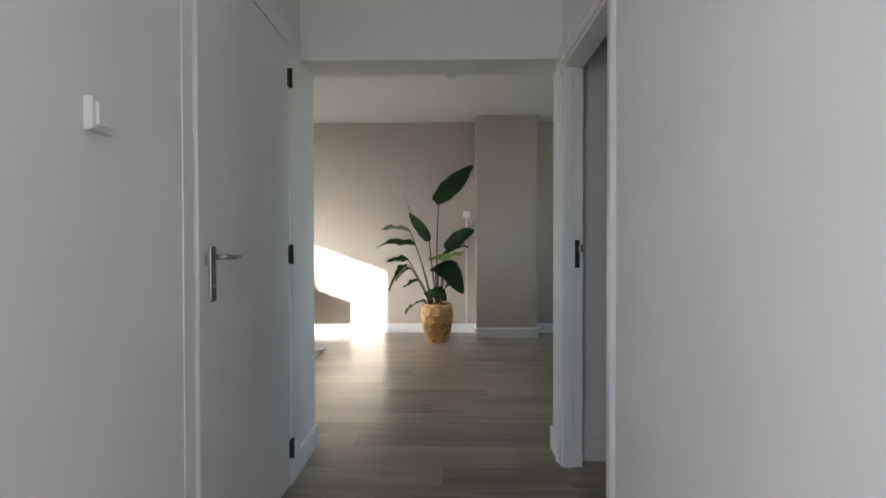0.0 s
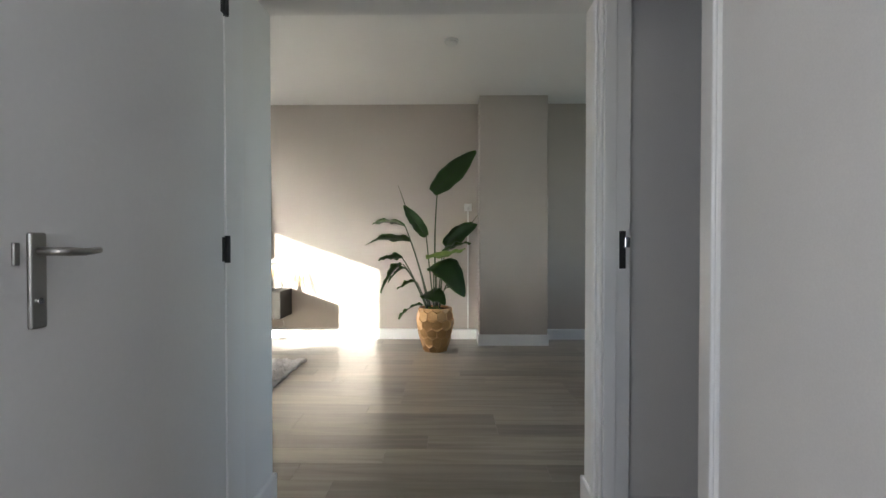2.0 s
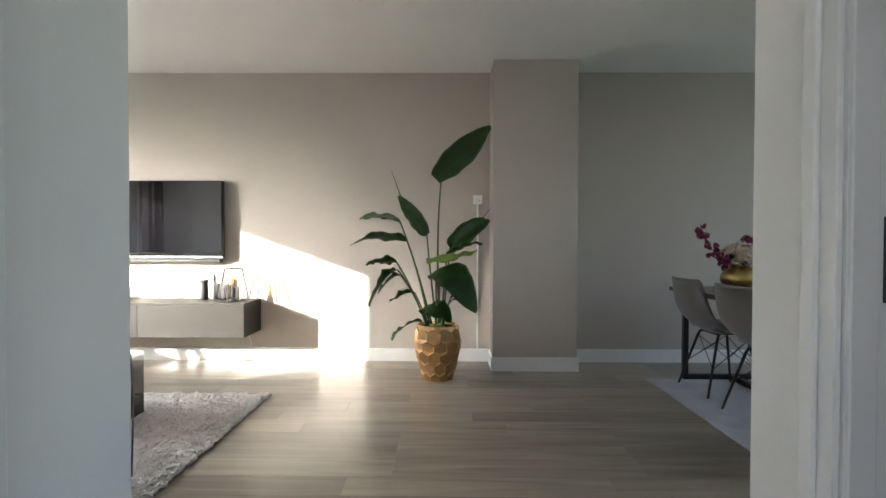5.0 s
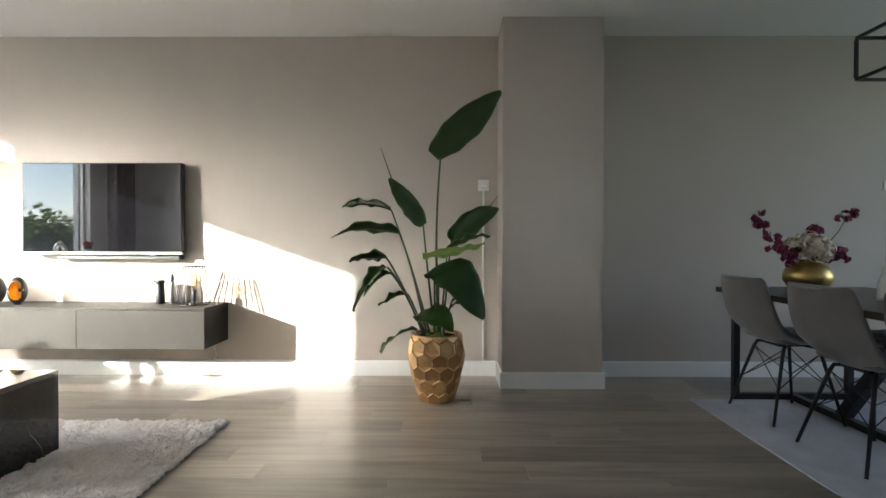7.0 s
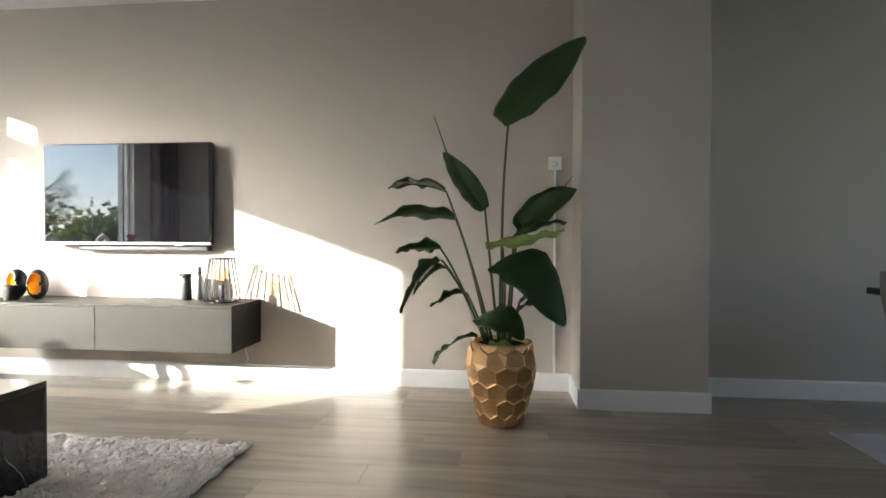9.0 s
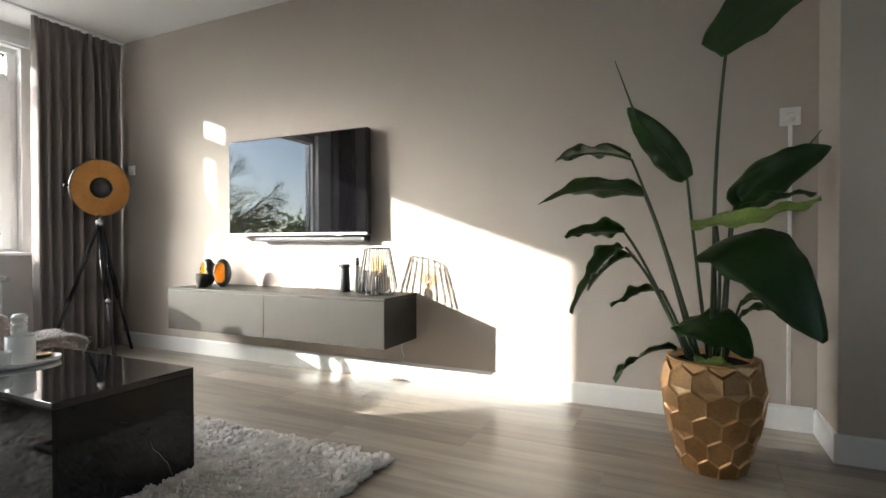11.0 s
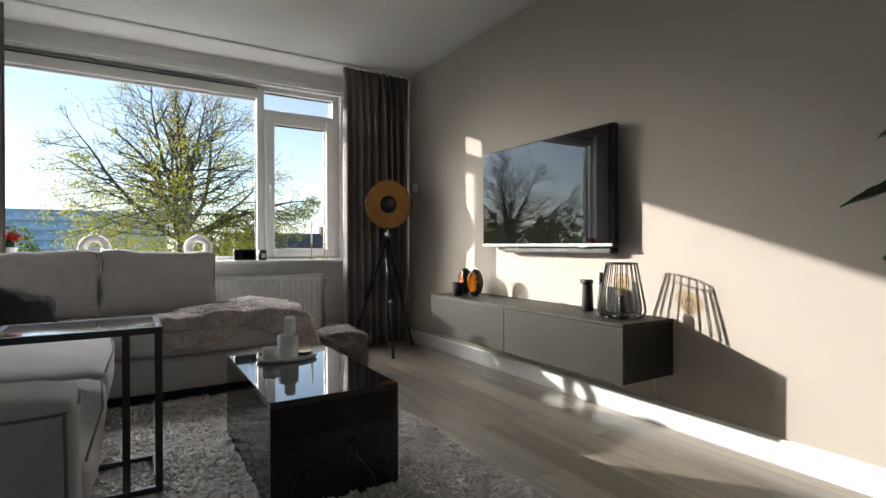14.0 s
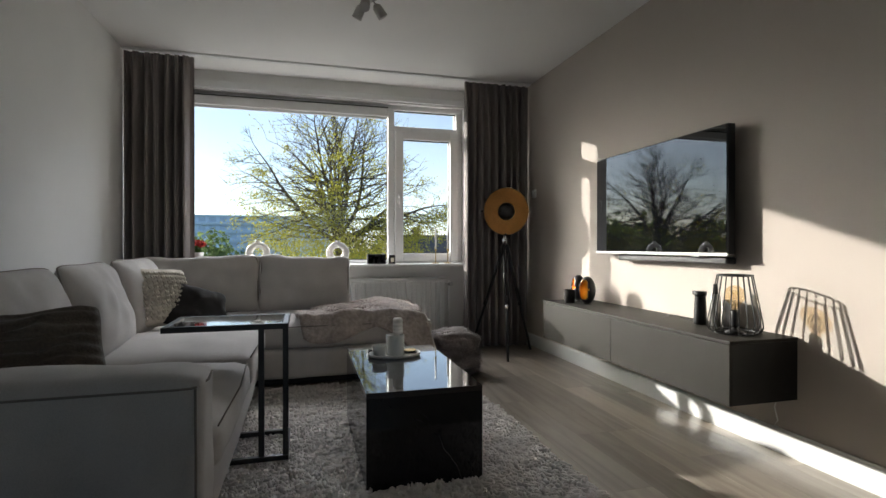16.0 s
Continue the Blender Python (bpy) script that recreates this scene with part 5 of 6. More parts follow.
def blade(base, tip, width, arch, roll, material="leaf", fold=0.35, cup=0.0):
    """A paddle leaf from base to tip; arch lifts its middle, roll turns it about its length."""
    a, c = Vector(base) - PO, Vector(tip) - PO
    d = (c - a).normalized()
    side = d.cross(Vector((0, 0, 1)))
    side = side.normalized() if side.length > 0.1 else Vector((1, 0, 0))
    side = Matrix.Rotation(radians(roll), 3, d) @ side
    up = side.cross(d).normalized()
    n, mseg = 44, 8
    bm = B()
    grid = []
    for k in range(n + 1):
        s = k / n
        w = width / 2 * (math.sin(math.pi * min(1, s * 0.96 + 0.035) ** 0.78)) ** 0.62
        p = a.lerp(c, s) + Vector((0, 0, 1)) * arch * 4 * s * (1 - s)
        row = []
        for i in range(mseg + 1):
            u = 2 * i / mseg - 1
            wave = 0.034 * noise.noise(Vector((s * 5.5 + base[0] * 9, u * 1.2, base[2] * 7))) * abs(u) ** 2
            row.append(bm.verts.new(p + side * (u * w) + up * (fold * abs(u) * w * 0.8 - cup * u * u * w + wave + 0.0011 * math.sin(2 * math.pi * (s * 15 - abs(u) * 1.6)) * abs(u) ** 0.5)))
        grid.append(row)
    for k in range(n):
        for i in range(mseg):
            bm.faces.new((grid[k][i], grid[k][i + 1], grid[k + 1][i + 1], grid[k + 1][i])).smooth = True
    ob = part("leaf", bm, M[material], plant)
    ob.modifiers.new("thick", "SOLIDIFY").thickness = 0.0015
    bm = B()
    tube(bm, [a.lerp(c, s) + Vector((0, 0, arch * 4 * s * (1 - s))) - up * 0.002 for s in [k / 8 for k in range(9)]], [0.0045 - 0.0035 * k / 8 for k in range(9)], 6)
    part("midrib", bm, M["stem"], ob)


C0 = (0.10, 5.43, 0.405)
blade((0.08, 5.22, 1.585), (0.50, 5.22, 1.985), 0.235, 0.0, 62, fold=0.12, cup=0.1)
stalk((0.13, 5.22, 1.60), (0.12, 5.42, 0.405), (-0.05, 0.03, 0.05), 0.009)
blade((0.007, 5.50, 1.159), (-0.225, 5.48, 1.475), 0.135, 0.0, 70, fold=0.2)
stalk((-0.274, 5.445, 1.673), (-0.19, 5.47, 1.43), (0, 0, 0), 0.005, 0.002)
stalk((0.007, 5.50, 1.165), (0.09, 5.45, 0.405), (-0.01, 0, 0.05))
blade((-0.215, 5.56, 1.265), (-0.56, 5.60, 1.29), 0.15, 0.03, 14, fold=0.3)
stalk((-0.215, 5.56, 1.265), (0.06, 5.46, 0.405), (-0.01, 0.02, 0.12))
blade((-0.165, 5.62, 1.11), (-0.61, 5.46, 1.075), 0.16, 0.05, 24, fold=0.2)
stalk((-0.165, 5.62, 1.11), (0.04, 5.44, 0.405), (0.0, 0.04, 0.1))
blade((-0.23, 5.40, 0.94), (-0.465, 5.33, 0.925), 0.13, 0.012, 26, "leaf", 0.25)
stalk((-0.23, 5.40, 0.94), (0.02, 5.43, 0.405), (-0.02, 0, 0.12), 0.007)
blade((-0.245, 5.50, 0.875), (-0.45, 5.40, 0.585), 0.17, 0.05, 30, fold=0.4)
stalk((-0.235, 5.50, 0.875), (0.02, 5.47, 0.405), (-0.02, 0, 0.13), 0.007)
blade((-0.20, 5.36, 0.845), (-0.36, 5.28, 0.70), 0.12, 0.03, 20, fold=0.4)
stalk((-0.20, 5.36, 0.845), (0.03, 5.40, 0.405), (-0.02, 0, 0.12), 0.006)
blade((-0.085, 5.40, 0.70), (-0.28, 5.38, 0.625), 0.095, 0.025, 25, fold=0.3)
stalk((-0.085, 5.40, 0.70), (0.04, 5.42, 0.405), (-0.02, 0, 0.06), 0.006)
blade((-0.03, 5.40, 0.47), (-0.26, 5.29, 0.345), 0.10, 0.04, 20, fold=0.3)
blade((0.20, 5.75, 1.05), (0.50, 5.84, 1.31), 0.20, 0.0, 50, fold=0.35)
blade((0.22, 5.70, 1.08), (0.54, 5.72, 1.29), 0.15, 0.02, 75, fold=0.35)
stalk((0.557, 5.95, 1.40), (0.47, 5.86, 1.29), (0, 0, 0), 0.004, 0.002)
stalk((0.20, 5.74, 1.06), (0.14, 5.46, 0.405), (0.0, 0.06, 0.08))
blade((0.17, 5.55, 0.99), (0.47, 5.60, 1.09), 0.11, 0.03, 20, fold=0.25)
stalk((0.17, 5.55, 0.99), (0.12, 5.45, 0.405), (0.01, 0.02, 0.08), 0.007)
blade((0.018, 5.21, 0.955), (0.40, 5.18, 1.04), 0.12, -0.02, 28, "leaf_light", 0.3)
stalk((0.10, 5.23, 0.955), (0.10, 5.40, 0.405), (0.03, -0.04, 0.05), 0.007)
blade((0.075, 5.22, 0.875), (0.385, 5.06, 0.585), 0.30, 0.12, 34, fold=0.1, cup=0.15)
stalk((0.09, 5.22, 0.885), (0.09, 5.39, 0.405), (0.0, -0.05, 0.05), 0.007)
blade((0.20, 5.36, 0.64), (0.39, 5.30, 0.585), 0.09, 0.035, 15, fold=0.2)
stalk((0.20, 5.36, 0.64), (0.14, 5.42, 0.405), (0.0, 0, 0.05), 0.006)
blade((0.21, 5.52, 0.66), (0.40, 5.50, 0.63), 0.09, 0.03, 15, fold=0.2)
stalk((0.21, 5.52, 0.66), (0.14, 5.46, 0.405), (0.0, 0, 0.05), 0.006)
blade((-0.02, 5.36, 0.575), (0.205, 5.16, 0.50), 0.20, 0.05, 30, fold=0.1)
stalk((-0.01, 5.36, 0.57), (0.06, 5.40, 0.405), (-0.01, 0, 0.03), 0.006)
blade((0.03, 5.34, 0.425), (0.17, 5.28, 0.435), 0.07, 0.01, 20, "leaf_light", 0.2)

# ---- dining corner ----
drug = thing("dining_rug", (2.75, 4.1, 0), "flat blue-grey woven rug under the dining table", "rug")
bm = B()
box(bm, -0.972, 1.1, -1.5, 1.335, 0.0005, 0.009, 0.003)
part("weave", bm, M["dining_rug"], drug)

table = thing("dining_table", (2.46, 4.38, 0.009), "long black wooden dining table on square steel legs", "dining table")
boxed("tabletop", (-0.49, 0.49, -1.1, 1.1, 0.708, 0.742), M["table_black"], table, bevel=0.004)
for yy in (-1.06, 1.06):
    for xx in (-0.375, 0.375):
        boxed("leg", (xx - 0.02, xx + 0.02, yy - 0.02, yy + 0.02, 0.0405, 0.7075), M["black_metal"], table, bevel=0.002)
    boxed("foot_bar", (-0.395, 0.395, yy - 0.02, yy + 0.02, 0.0, 0.04), M["black_metal"], table, bevel=0.002)
boxed("stretcher", (-0.025, 0.025, -1.0395, 1.0395, 0.0, 0.04), M["black_metal"], table, bevel=0.002)
for s_ in (-1, 1):
    bm = B()
    box(bm, -0.03, 0.03, -0.03, 0.03, 0.0, 0.83)
    bm.transform(Matrix.Translation((0, s_ * 0.62, 0.035)) @ Matrix.Rotation(radians(s_ * 36), 4, "X"))
    part("brace", bm, M["black_metal"], table, "slanting steel brace")


def dining_chair():
    o = thing("dining_chair", (0, 0, 0), "grey velvet shell chair on black wire legs", "chair", "chairs round the dining table")
    bm = B()
    n, m_ = 26, 18
    # side profile, from the front lip over the seat and up the back (x forward, z up)
    prof_ = [(0.23, 0.435), (0.21, 0.462), (0.12, 0.462), (0.02, 0.448), (-0.08, 0.446), (-0.155, 0.47), (-0.215, 0.53), (-0.26, 0.62), (-0.295, 0.72), (-0.325, 0.81), (-0.345, 0.832)]
    wid_ = [0.19, 0.215, 0.235, 0.24, 0.24, 0.24, 0.24, 0.236, 0.225, 0.205, 0.18]
    lift = [0.0, 0.005, 0.02, 0.035, 0.05, 0.065, 0.05, 0.04, 0.03, 0.02, 0.01]

    def at(seq, s):
        f = s * (len(seq) - 1)
        k = min(int(f), len(seq) - 2)
        t = f - k
        a, b_ = seq[k], seq[k + 1]
        return tuple(p + (q - p) * t for p, q in zip(a, b_)) if isinstance(a, tuple) else a + (b_ - a) * t
    grid = []
    for j in range(n + 1):
        s = j / n
        x, z = at(prof_, s)
        w, l = at(wid_, s), at(lift, s)
        row = []
        back = max(0.0, (s - 0.5) * 2)
        for i in range(m_ + 1):
            u = 2 * i / m_ - 1
            row.append(bm.verts.new((x + back * 0.07 * u * u, u * w, z + l * u * u * (1 - back * 0.6))))
        grid.append(row)
    for j in range(n):
        for i in range(m_):
            bm.faces.new((grid[j][i], grid[j][i + 1], grid[j + 1][i + 1], grid[j + 1][i])).smooth = True
    shell = part("shell", bm, M["grey_velvet"], o, "quilted grey velvet shell")
    sd = shell.modifiers.new("thick", "SOLIDIFY")
    sd.thickness, sd.offset = 0.03, 0
    sb = shell.modifiers.new("round", "SUBSURF")
    sb.levels = sb.render_levels = 1
    bm = B()
    soft_box(bm, (0.03, 0, 0.475), (0.36, 0.38, 0.05), 0.024, (0, 0, 0.012), 6)
    part("seat_pad", bm, M["grey_velvet"], o)
    feet = [(0.19, 0.21), (0.19, -0.21), (-0.22, 0.21), (-0.22, -0.21)]
    tops = [(0.10, 0.12), (0.10, -0.12), (-0.10, 0.12), (-0.10, -0.12)]
    for (fx, fy), (tx, ty) in zip(feet, tops):
        bm = B()
        tube(bm, [(tx * 0.5, ty * 0.6, 0.432), (tx, ty, 0.425), (tx + (fx - tx) * 0.12, ty + (fy - ty) * 0.12, 0.39), (fx, fy, 0.0)], [0.008, 0.0105, 0.0105, 0.008], 8)
        part("leg", bm, M["black_metal"], o)
    for a, b_ in ((0, 1), (2, 3), (0, 2), (1, 3)):
        for p, q in ((a, b_), (b_, a)):
            bm = B()
            A = Vector((*tops[p], 0.41)).lerp(Vector((*feet[p], 0.0)), 0.06)
            Bq = Vector((*tops[q], 0.41)).lerp(Vector((*feet[q], 0.0)), 0.52)
            tube(bm, [A, Bq], 0.003, 6)
            part("cross_wire", bm, M["black_metal"], o)
    boxed("bracket", (-0.1, 0.1, -0.08, 0.08, 0.425, 0.437), M["black_metal"], o)
    return o


chair = dining_chair()
chair.matrix_world = pose(2.215, 5.13, 0.009, 0, 0, 2)
for x, y, a in ((2.215, 4.50, 2), (2.20, 3.90, -2), (2.90, 5.02, 182), (2.92, 4.38, 176)):
    copy_thing(chair, pose(x, y, 0.009, 0, 0, a))

TT = 0.752
vase = thing("flower_vase", (2.35, 5.15, TT), "round brass vase with cream and magenta flowers", "vase")
lathed("vase", [(0.0, 0.0), (0.07, 0.0), (0.10, 0.02), (0.128, 0.065), (0.13, 0.1), (0.11, 0.145), (0.07, 0.168), (0.055, 0.178), (0.062, 0.19), (0.056, 0.19), (0.05, 0.178), (0.0, 0.17)], M["brass"], vase, "matt brass vase", seg=36)
fr = random.Random(11)


def petals(bm, c, r, n, size, flat=0.5):
    for _ in range(n):
        d = Vector((fr.gauss(0, 1), fr.gauss(0, 1), fr.gauss(0, 1) * 0.8)).normalized()
        p = Vector(c) + d * r * fr.uniform(0.55, 1)
        t1 = d.cross(Vector((fr.gauss(0, 1), fr.gauss(0, 1), fr.gauss(0, 1)))).normalized()
        t2 = d.cross(t1)
        s = size * fr.uniform(0.7, 1.2)
        pts = [p - t1 * s, p - t2 * s * 0.6 + d * s * 0.25, p + t1 * s + d * s * 0.15, p + t2 * s * 0.6 + d * s * 0.3]
        mid = bm.verts.new(p + d * s * 0.02)
        vs = [bm.verts.new(q) for q in pts]
        for k in range(4):
            bm.faces.new((vs[k], vs[(k + 1) % 4], mid)).smooth = True


for c, r_ in (((0.0, -0.02, 0.275), 0.10), ((0.085, 0.0, 0.25), 0.075), ((-0.07, 0.04, 0.255), 0.07), ((0.02, -0.06, 0.235), 0.07)):
    bm = B()
    petals(bm, c, r_, 240, 0.018)
    part("cream_bloom", bm, M["cream"], vase, "cream hydrangea head")
for line in (((-0.04, 0, 0.18), (-0.20, 0.02, 0.30), (-0.30, 0.04, 0.46)), ((0.05, 0, 0.18), (0.17, 0.0, 0.23), (0.24, 0.02, 0.24)), ((-0.05, -0.03, 0.18), (-0.13, -0.04, 0.22), (-0.2, -0.05, 0.24)), ((0.03, 0.03, 0.18), (0.10, 0.05, 0.30), (0.07, 0.06, 0.37)), ((0.06, 0.02, 0.2), (0.2, 0.02, 0.36), (0.27, 0.02, 0.48))):
    bm = B()
    tube(bm, line, 0.0025, 6)
    tw = part("twig", bm, M["stem"], vase)
    bm = B()
    a, b_, c = (Vector(p) for p in line)
    sparse = line[2][0] > 0.26
    for k in range(5 if sparse else 16):
        t = fr.uniform(0.75 if sparse else 0.35, 1.0)
        p = a * (1 - t) ** 2 + b_ * 2 * t * (1 - t) + c * t * t + Vector((fr.gauss(0, 0.022), fr.gauss(0, 0.02), fr.gauss(0, 0.022)))
        petals(bm, p, 0.018, 9, 0.021)
    part("magenta_blossom", bm, M["magenta"], tw, "magenta bougainvillea blossoms")
for p in ((0.29, 0.02, 0.47), (-0.09, -0.05, 0.25), (-0.02, -0.08, 0.20), (0.13, -0.03, 0.21)):
    bm = B()
    petals(bm, p, 0.012, 5, 0.022)
    part("green_leaf", bm, M["leaf"], vase)


def candle_vase(x, y, h, r_, ch, material, label):
    o = thing("candle_vase", (x, y, TT), label, "candle holder", "table candles")
    lathed("vase", [(0, 0), (r_, 0), (r_ * 1.05, 0.02), (r_, h * 0.5), (r_ * 0.5, h * 0.8), (r_ * 0.48, h), (r_ * 0.36, h), (0, h - 0.01)], M["ceramic"], o)
    lathed("candle", [(0, h - 0.0095), (0.0105, h - 0.0095), (0.0095, h + ch), (0.003, h + ch + 0.004), (0, h + ch + 0.004)], M[material], o, "tapered candle")
    bm = B()
    tube(bm, [(0, 0, h + ch + 0.004), (0.001, 0, h + ch + 0.012)], 0.0012, 5)
    part("wick", bm, M["black_plastic"], o)


candle_vase(2.37, 4.61, 0.175, 0.042, 0.22, "pink_wax", "white bottle vase holding a dusty pink candle")
candle_vase(2.55, 4.72, 0.12, 0.04, 0.27, "sand_wax", "low white vase holding a sand-coloured candle")

pend = thing("pendant_lamp", (2.60, 4.35, HC), "black rectangular cage pendant lamp over the table", "pendant lamp")
pz0, pz1, px0, px1, py0, py1 = -0.70, -0.47, -0.16, 0.16, -0.55, 0.56
for a in (px0, px1):
    for z in (pz0, pz1):
        boxed("long_bar", (a - 0.008, a + 0.008, py0, py1, z - 0.008, z + 0.008), M["black_metal"], pend, bevel=0.001)
for y in (py0, py1):
    for z in (pz0, pz1):
        boxed("cross_bar", (px0 + 0.0085, px1 - 0.0085, y - 0.008, y + 0.008, z - 0.008, z + 0.008), M["black_metal"], pend, bevel=0.001)
    for a in (px0, px1):
        boxed("post", (a - 0.008, a + 0.008, y - 0.008, y + 0.008, pz0 + 0.0085, pz1 - 0.0085), M["black_metal"], pend, bevel=0.001)
boxed("lamp_bar", (-0.012, 0.012, py0, py1, pz1 - 0.01, pz1 + 0.01), M["black_metal"], pend, bevel=0.001)
for y in (-0.4, -0.13, 0.14, 0.41):
    h_ = lathed("bulb_holder", [(0, pz1 - 0.011), (0.02, pz1 - 0.011), (0.022, pz1 - 0.07), (0.018, pz1 - 0.075), (0, pz1 - 0.075)], M["black_plastic"], pend, c=(0, y, 0))
    lathed("bulb", [(0.014, pz1 - 0.0755), (0.03, pz1 - 0.105), (0.034, pz1 - 0.13), (0.02, pz1 - 0.16), (0, pz1 - 0.165)], M["glass"], pend, c=(0, y, 0))
for y in (-0.35, 0.36):
    tubed("hanger", [(0, y, pz1 + 0.01), (0, y, -0.012)], 0.005, M["black_metal"], pend)
boxed("ceiling_plate", (-0.03, 0.03, -0.45, 0.45, -0.022, 0.0), M["black_metal"], pend, bevel=0.003)

wl = thing("wall_light", (3.93, N, 1.50), "black branching wall light with small glass bulbs", "wall light")
lathed_bm = B()
lathe(lathed_bm, [(0.0, 0.0), (0.06, 0.0), (0.06, 0.02), (0.0, 0.024)], 24)
for v in lathed_bm.verts:
    v.co = Vector((v.co.x, -v.co.z, v.co.y))
part("wall_plate", lathed_bm, M["black_metal"], wl)
for a in (150, 215, 30, 330, 90):
    d = Vector((math.cos(radians(a)), -0.25, math.sin(radians(a)))) * 0.21
    tubed("arm", [(0, -0.024, 0), tuple(d)], 0.006, M["black_metal"], wl)
    bm = B()
    tube(bm, [d, d * 1.06, d * 1.14], [0.016, 0.016, 0.012], 10)
    part("holder", bm, M["black_metal"], wl)
    bm = B()
    tube(bm, [d * 1.145, d * 1.22, d * 1.27], [0.012, 0.016, 0.005], 10)
    part("bulb", bm, M["glass"], wl)

# ---- things on the window sill ----
SZ = 0.828


def ring_vase(y, label):
    o = thing("ring_vase", (-4.76, y, SZ), label, "vase", "ring vases", turn=-4)
    bm = B()
    n, m_, rc, rt, cz = 40, 14, 0.078, 0.034, 0.112
    rows = []
    for k in range(n):
        a = 2 * math.pi * k / n
        cc, sn = math.cos(a), math.sin(a)
        thick = rt * (1.0 + 0.12 * math.cos(a - math.pi / 2 + math.pi))
        rows.append([bm.verts.new((thick * math.sin(2 * math.pi * i / m_) * 0.9, (rc + thick * math.cos(2 * math.pi * i / m_)) * cc, cz + (rc + thick * math.cos(2 * math.pi * i / m_)) * sn)) for i in range(m_)])
    for k in range(n):
        for i in range(m_):
            bm.faces.new((rows[k][i], rows[k][(i + 1) % m_], rows[(k + 1) % n][(i + 1) % m_], rows[(k + 1) % n][i])).smooth = True
    part("ring", bm, M["ceramic"], o)
    lathed("neck", [(0.022, 0.212), (0.02, 0.222), (0.024, 0.232), (0.019, 0.232), (0.016, 0.222), (0, 0.218)], M["ceramic"], o, seg=18)
    lathed("foot", [(0.0, 0.0), (0.034, 0.0), (0.03, 0.008), (0, 0.012)], M["ceramic"], o, seg=18)


ring_vase(3.39, "white ceramic ring vase on the window sill")
ring_vase(4.125, "white ceramic ring vase on the window sill")
pot2 = thing("flower_pot", (-4.78, 2.86, SZ), "white pot with a red geranium on the sill", "potted flower")
lathed("pot", [(0, 0), (0.045, 0), (0.06, 0.12), (0.053, 0.12), (0.045, 0.09), (0, 0.09)], M["ceramic"], pot2)
bm = B()
for p in ((0, 0.02, 0.19), (0.02, -0.02, 0.2), (-0.02, 0.0, 0.21), (0.0, 0.05, 0.2)):
    petals(bm, p, 0.032, 60, 0.014)
part("red_bloom", bm, M["red"], pot2, "red flower heads")
bm = B()
petals(bm, (0, 0, 0.135), 0.05, 60, 0.022)
part("foliage", bm, M["leaf"], pot2)
bx = thing("weather_station", (-4.74, 4.50, SZ), "black box-shaped clock on the window sill", "clock")
boxed("case", (-0.03, 0.03, -0.092, 0.092, 0.0, 0.098), M["black_plastic"], bx, bevel=0.004)
boxed("face", (0.0302, 0.032, -0.082, 0.082, 0.01, 0.088), M["screen"], bx)
bx2 = thing("candle_tin", (-4.74, 4.655, SZ), "small dark tin with a pale label on the sill", "tin")
lathed("tin", [(0, 0), (0.036, 0), (0.036, 0.085), (0.03, 0.09), (0, 0.09)], M["black_plastic"], bx2)
boxed("paper_label", (0.0345, 0.037, -0.016, 0.016, 0.02, 0.06), M["wax"], bx2)
for y, h in ((5.115, 0.36), (5.245, 0.33)):
    o = thing("candlestick", (-4.76, y, SZ), "slim brass candlestick with a glass tube", "candlestick", "sill candlesticks")
    lathed("stick", [(0, 0), (0.035, 0), (0.036, 0.005), (0.006, 0.009), (0.0045, 0.012), (0.0045, 0.13), (0.012, 0.135), (0.012, 0.15), (0, 0.15)], M["brass"], o, seg=18)
    lathed("tube_candle", [(0, 0.1505), (0.0095, 0.1505), (0.0085, h), (0, h + 0.004)], M["ceramic"], o, "white taper candle", seg=12)

# ---- outside ----
bm = B()
box(bm, -700, 700, -700, 700, -6.4, -6.0)
solid("ground", bm, M["grass"], "level grass and streets below the flat", "ground", "structure")


